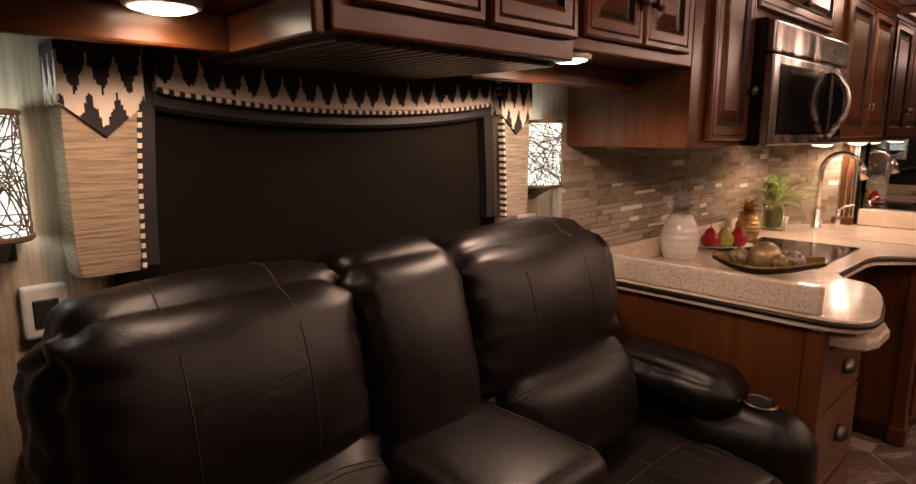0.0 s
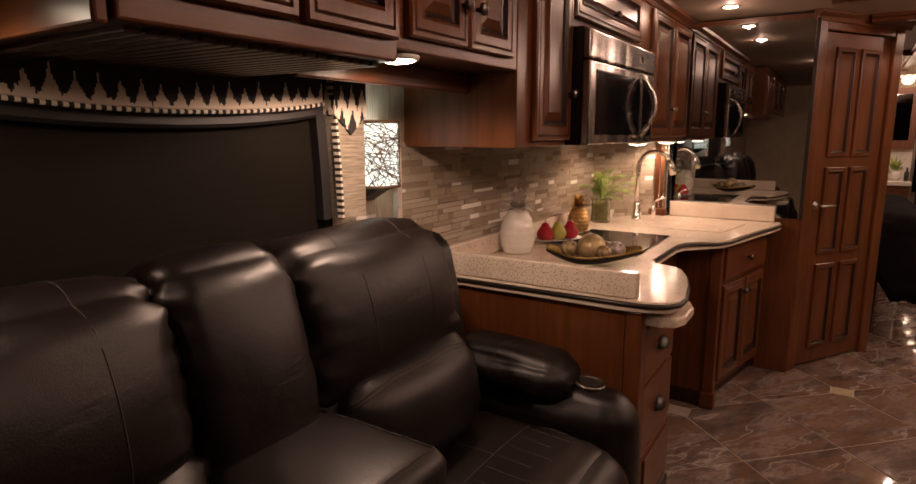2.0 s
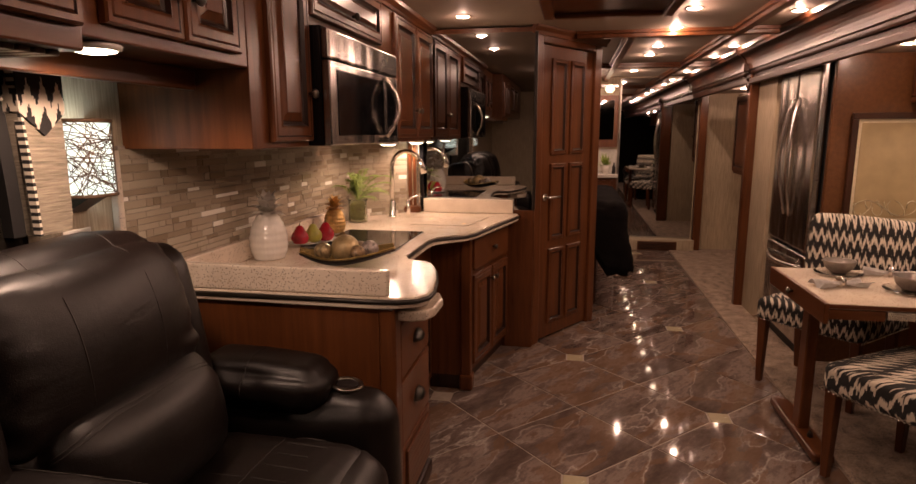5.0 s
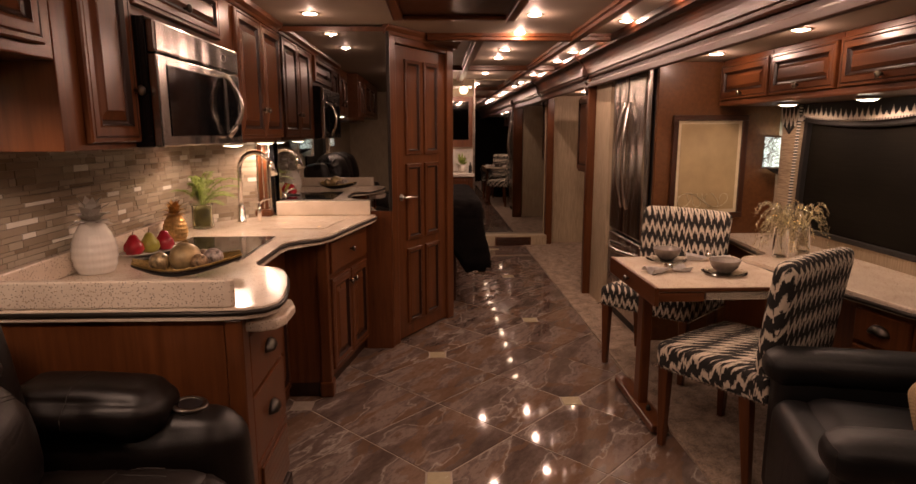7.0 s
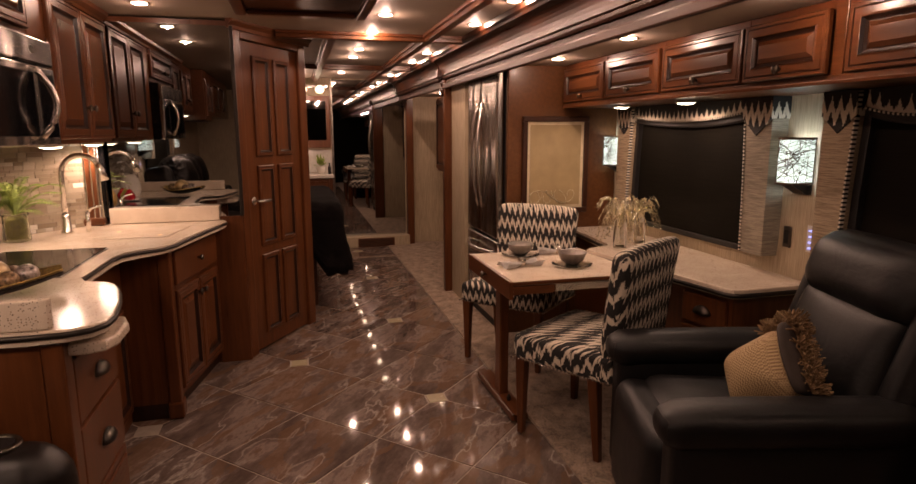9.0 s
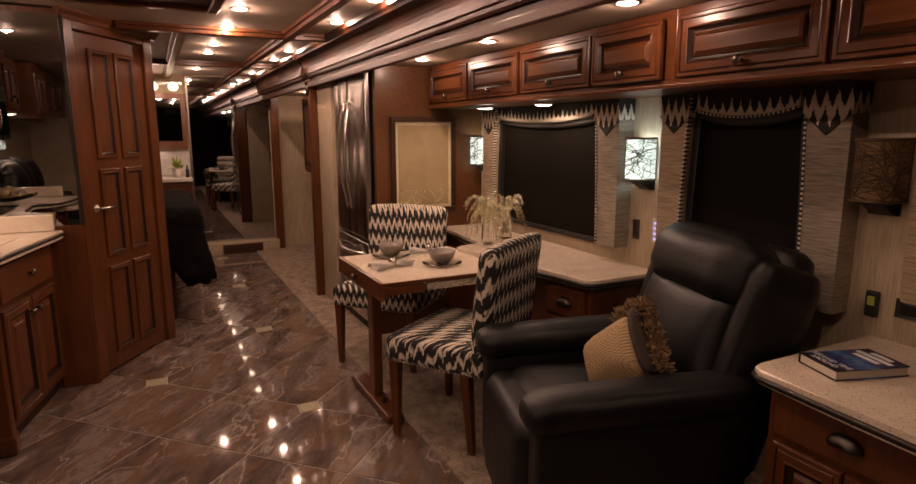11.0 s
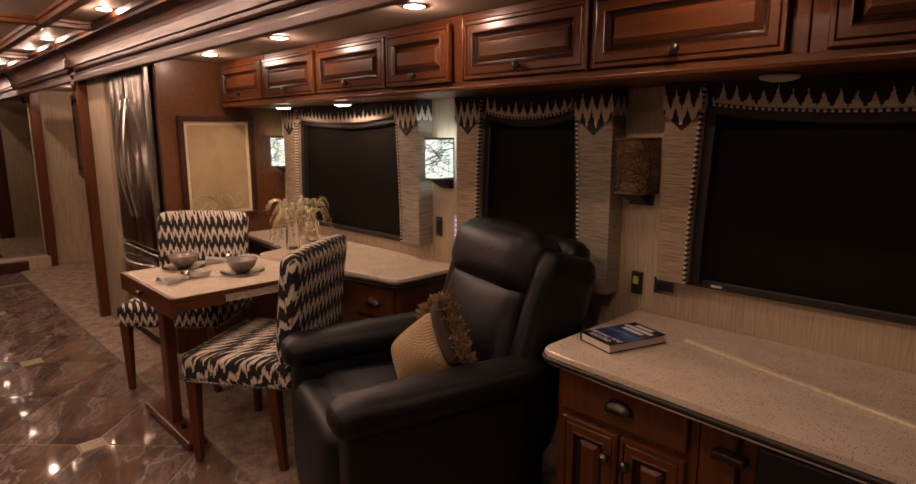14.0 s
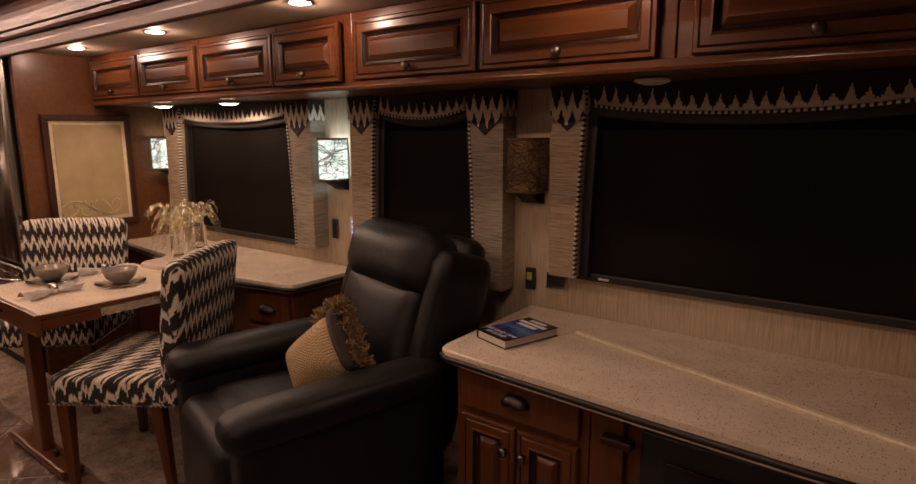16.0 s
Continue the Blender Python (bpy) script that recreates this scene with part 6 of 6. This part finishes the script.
# table setting
def setting(bx, by, nx, ny, turn):
    p = thing("glass_plate", "clear glass plate with a rippled rim", "plate", (bx, by, 0.741), 0, "place settings")
    part("dish", lathe([(0.04, 0), (0.07, 0.003), (0.105, 0.012), (0.106, 0.015), (0.07, 0.008), (0.001, 0.006)], 28), GLASS, p, smooth=True)
    b = thing("bowl", "smoky grey glass bowl on a glass plate", "bowl", (bx, by, 0.749), 0, "place settings")
    part("shell", lathe([(0.03, 0), (0.035, 0.004), (0.062, 0.03), (0.074, 0.062), (0.075, 0.066), (0.070, 0.062), (0.058, 0.032), (0.03, 0.010), (0.001, 0.009)], 28), simple("smoky_bowl", (0.22, 0.19, 0.17), 0.25, 0.3, 0.3, 20), b, smooth=True)
    n = thing("napkin", "folded silver-grey napkin in a ring", "napkin", (nx, ny, 0.742), turn, "place settings")
    for nm, s in (("folded_end", 1), ("loose_end", -1)):
        bm = bmesh.new()
        g = []
        for i in range(13):
            u = i / 12
            w = 0.018 + 0.045 * u ** 0.8
            row = []
            for j in range(11):
                v = -1 + 2 * j / 10
                row.append(bm.verts.new((s * (0.012 + 0.10 * u), w * v, 0.020 + 0.014 * math.cos(4.2 * v + i * 0.2) * (0.4 + u) - 0.006 * u + 0.004 * noise.noise(Vector((u * 5, v * 4, s))))))
            g.append(row)
        for i in range(12):
            for j in range(10):
                bm.faces.new((g[i][j], g[i + 1][j], g[i + 1][j + 1], g[i][j + 1]))
        bmesh.ops.solidify(bm, geom=bm.faces[:], thickness=0.005)
        part(nm, bm, NAPKIN, n, smooth=True)
    part("napkin_ring", lathe([(0.020, -0.012), (0.024, -0.010), (0.024, 0.010), (0.020, 0.012)], 18), CHROME, n, "silver ring", pose(0, 0, 0.024, 0, 90, 0), True)


setting(3.36, -1.19, 3.10, -1.10, 105)
setting(3.05, -1.36, 3.36, -1.42, 70)


def glitter(place, stems, spread, drop):
    g = thing("glitter_branches", "gold beaded spray drooping from a glass vase", "ornament", place)
    part("vase", lathe([(0.035, 0), (0.04, 0.004), (0.036, 0.16), (0.038, 0.16), (0.033, 0.158), (0.033, 0.01), (0.001, 0.008)], 20), GLASS, g, "tall clear vase", smooth=True)
    rnd = random.Random(7)
    shine = simple("pale_gold_bead", (0.80, 0.72, 0.52), 0.2, 1.0, 0.3)
    for k in range(stems):
        a = 2 * math.pi * k / stems + rnd.uniform(-0.2, 0.2)
        far = spread * rnd.uniform(0.3, 1.0)
        d = Vector((math.cos(a), math.sin(a), 0))
        top = 0.20 + drop * rnd.uniform(0, 0.12)
        line = arc((0, 0, 0.10), d * far * 0.5 + Vector((0, 0, top + 0.10)), d * far + Vector((0, 0, max(0.03, top - 0.28 * rnd.random() - 0.03))), 20)
        bm = sweep(line, 0.0011, 4)
        for i in range(5, 21):
            for s in range(3):
                v = bmesh.ops.create_icosphere(bm, subdivisions=1, radius=0.0034)["verts"]
                bmesh.ops.translate(bm, verts=v, vec=line[i] + Vector((rnd.uniform(-1, 1), rnd.uniform(-1, 1), rnd.uniform(-1.6, 0.6))) * 0.008)
        part("beaded_stem", bm, shine, g, smooth=True)


glitter((3.36, -1.81, 0.761), 44, 0.19, 1.0)
glitter((3.47, -2.00, 0.761), 22, 0.14, 0.8)


def book():
    b = thing("book", "hardback book with a dark blue cover lying on the console", "book", (1.195, -1.825, 0.741), 162)
    w, h, t = 0.15, 0.235, 0.03
    blue, t_, bs = material("book_cover")
    c_ = coords(t_)
    sp = t_.nodes.new("ShaderNodeSeparateXYZ")
    t_.links.new(c_, sp.inputs[0])
    glowy = math_of(t_, "SUBTRACT", 1.0, math_of(t_, "MULTIPLY", math_of(t_, "ABSOLUTE", sp.outputs[1]), 17.0))
    k_ = math_of(t_, "ADD", math_of(t_, "MULTIPLY", glowy, 0.3), math_of(t_, "MULTIPLY", noise_of(t_, c_, 22, 4), 0.6))
    t_.links.new(ramp(t_, k_, [(0.15, (0.006, 0.006, 0.014)), (0.42, (0.012, 0.03, 0.16)), (0.72, (0.10, 0.26, 0.48))]), bs.inputs["Base Color"])
    bs.inputs["Roughness"].default_value = 0.25
    part("page_block", box(-w / 2 + 0.004, w / 2 - 0.004, -h / 2 + 0.004, h / 2 - 0.004, 0.003, t - 0.003), simple("page_edges", (0.6, 0.54, 0.44), 0.8, var=0.2, scale=400), b, "cream page block")
    c = part("front_cover", box(-w / 2, w / 2, -h / 2, h / 2, t - 0.003, t, 0.0012), blue, b, "dark blue printed cover")
    part("back_cover", box(-w / 2, w / 2, -h / 2, h / 2, 0, 0.003, 0.0012), blue, b)
    part("spine", box(-w / 2 - 0.001, -w / 2 + 0.002, -h / 2, h / 2, 0.001, t - 0.001, 0.0012), blue, b)
    white = simple("white_print", (0.7, 0.7, 0.72), 0.4, var=0.02)
    for i, l in enumerate((0.075, 0.125, 0.09)):
        part("name_bar", box(-l / 2, l / 2, 0.085 - 0.026 * i, 0.103 - 0.026 * i, t, t + 0.0006), white, c, "plain white bar")
    for i, word in enumerate(("SECOND TIME", "AROUND")):
        cu = bpy.data.curves.new("title", "FONT")
        cu.body, cu.size, cu.extrude, cu.align_x = word, 0.023, 0.0003, "CENTER"
        tmp = bpy.data.objects.new("title_text", cu)
        scene.collection.objects.link(tmp)
        bpy.context.view_layer.update()
        me = bpy.data.meshes.new_from_object(tmp)
        bpy.data.objects.remove(tmp)
        me.materials.clear()
        me.materials.append(white)
        ob = new("title_text", me)
        ob.parent = c
        ob.matrix_basis = pose(0.0, -0.078 - 0.024 * i, t + 0.0008)
        ob["label"] = "white title lettering"


book()


# ---- floor tiles ----
def tiles():
    slab = bpy.data.objects["ground_slab"]
    o, a, b = Vector((3.973, 0.048)), Vector((0.3615, 0.36)), Vector((0.3615, -0.36))
    g, c = 0.0040, 0.052
    xa, xb, ya, yb = -1.0, 7.80, -1.072, 1.445
    tilt = random.Random(8)
    for i in range(-14, 14):
        for j in range(-14, 14):
            p = o + a * i + b * j
            cx = p + (a + b) * 0.5
            if not (xa - 0.4 < cx.x < xb + 0.4 and ya - 0.4 < cx.y < yb + 0.4):
                continue
            ring = []
            for k, (di, dj) in enumerate(((0, 0), (1, 0), (1, 1), (0, 1))):
                q = o + a * (i + di) + b * (j + dj)
                prev = o + a * (i + (0, 0, 1, 1)[k]) + b * (j + (1, 0, 0, 1)[k])
                nxt = o + a * (i + (1, 1, 0, 0)[k]) + b * (j + (0, 1, 1, 0)[k])
                if (i + di) % 2 == 0 and (j + dj) % 2 == 0:
                    ring += [q + (prev - q).normalized() * c * 1.414, q + (nxt - q).normalized() * c * 1.414]
                else:
                    ring.append(q)
            ring = [q + (cx - q).normalized() * g * 1.4 for q in ring]
            bm = bmesh.new()
            lo = [bm.verts.new((q.x - cx.x, q.y - cx.y, -0.012)) for q in ring]
            hi = [bm.verts.new((q.x - cx.x, q.y - cx.y, 0.0)) for q in ring]
            n = len(ring)
            bm.faces.new(lo[::-1])
            top = bm.faces.new(hi)
            for k in range(n):
                bm.faces.new((lo[k], lo[(k + 1) % n], hi[(k + 1) % n], hi[k]))
            bmesh.ops.bevel(bm, geom=list(top.edges), offset=0.0012, segments=1, affect="EDGES")
            for co, no in (((xa, 0), (-1, 0)), ((xb, 0), (1, 0)), ((0, ya), (0, -1)), ((0, yb), (0, 1))):
                geo = bm.verts[:] + bm.edges[:] + bm.faces[:]
                r = bmesh.ops.bisect_plane(bm, geom=geo, plane_co=(co[0] - cx.x, co[1] - cx.y, 0), plane_no=(*no, 0), clear_outer=True)
                ed = [e for e in r["geom_cut"] if isinstance(e, bmesh.types.BMEdge)]
                if ed:
                    bmesh.ops.holes_fill(bm, edges=ed)
            if len(bm.faces) < 4:
                bm.free()
                continue
            part("tile", bm, MARBLE, slab, "", pose(cx.x, cx.y, 0, tilt.uniform(-0.16, 0.16), tilt.uniform(-0.16, 0.16)))
    for i in range(-14, 14, 2):
        for j in range(-14, 14, 2):
            p = o + a * i + b * j
            if xa + 0.06 < p.x < xb - 0.06 and ya + 0.05 < p.y < 0.6:
                part("inlay_tile", box(-c + g, c - g, -c + g, c - g, -0.012, 0.0003, 0.001, 1), INLAY, slab, "", pose(p.x, p.y, 0))


tiles()
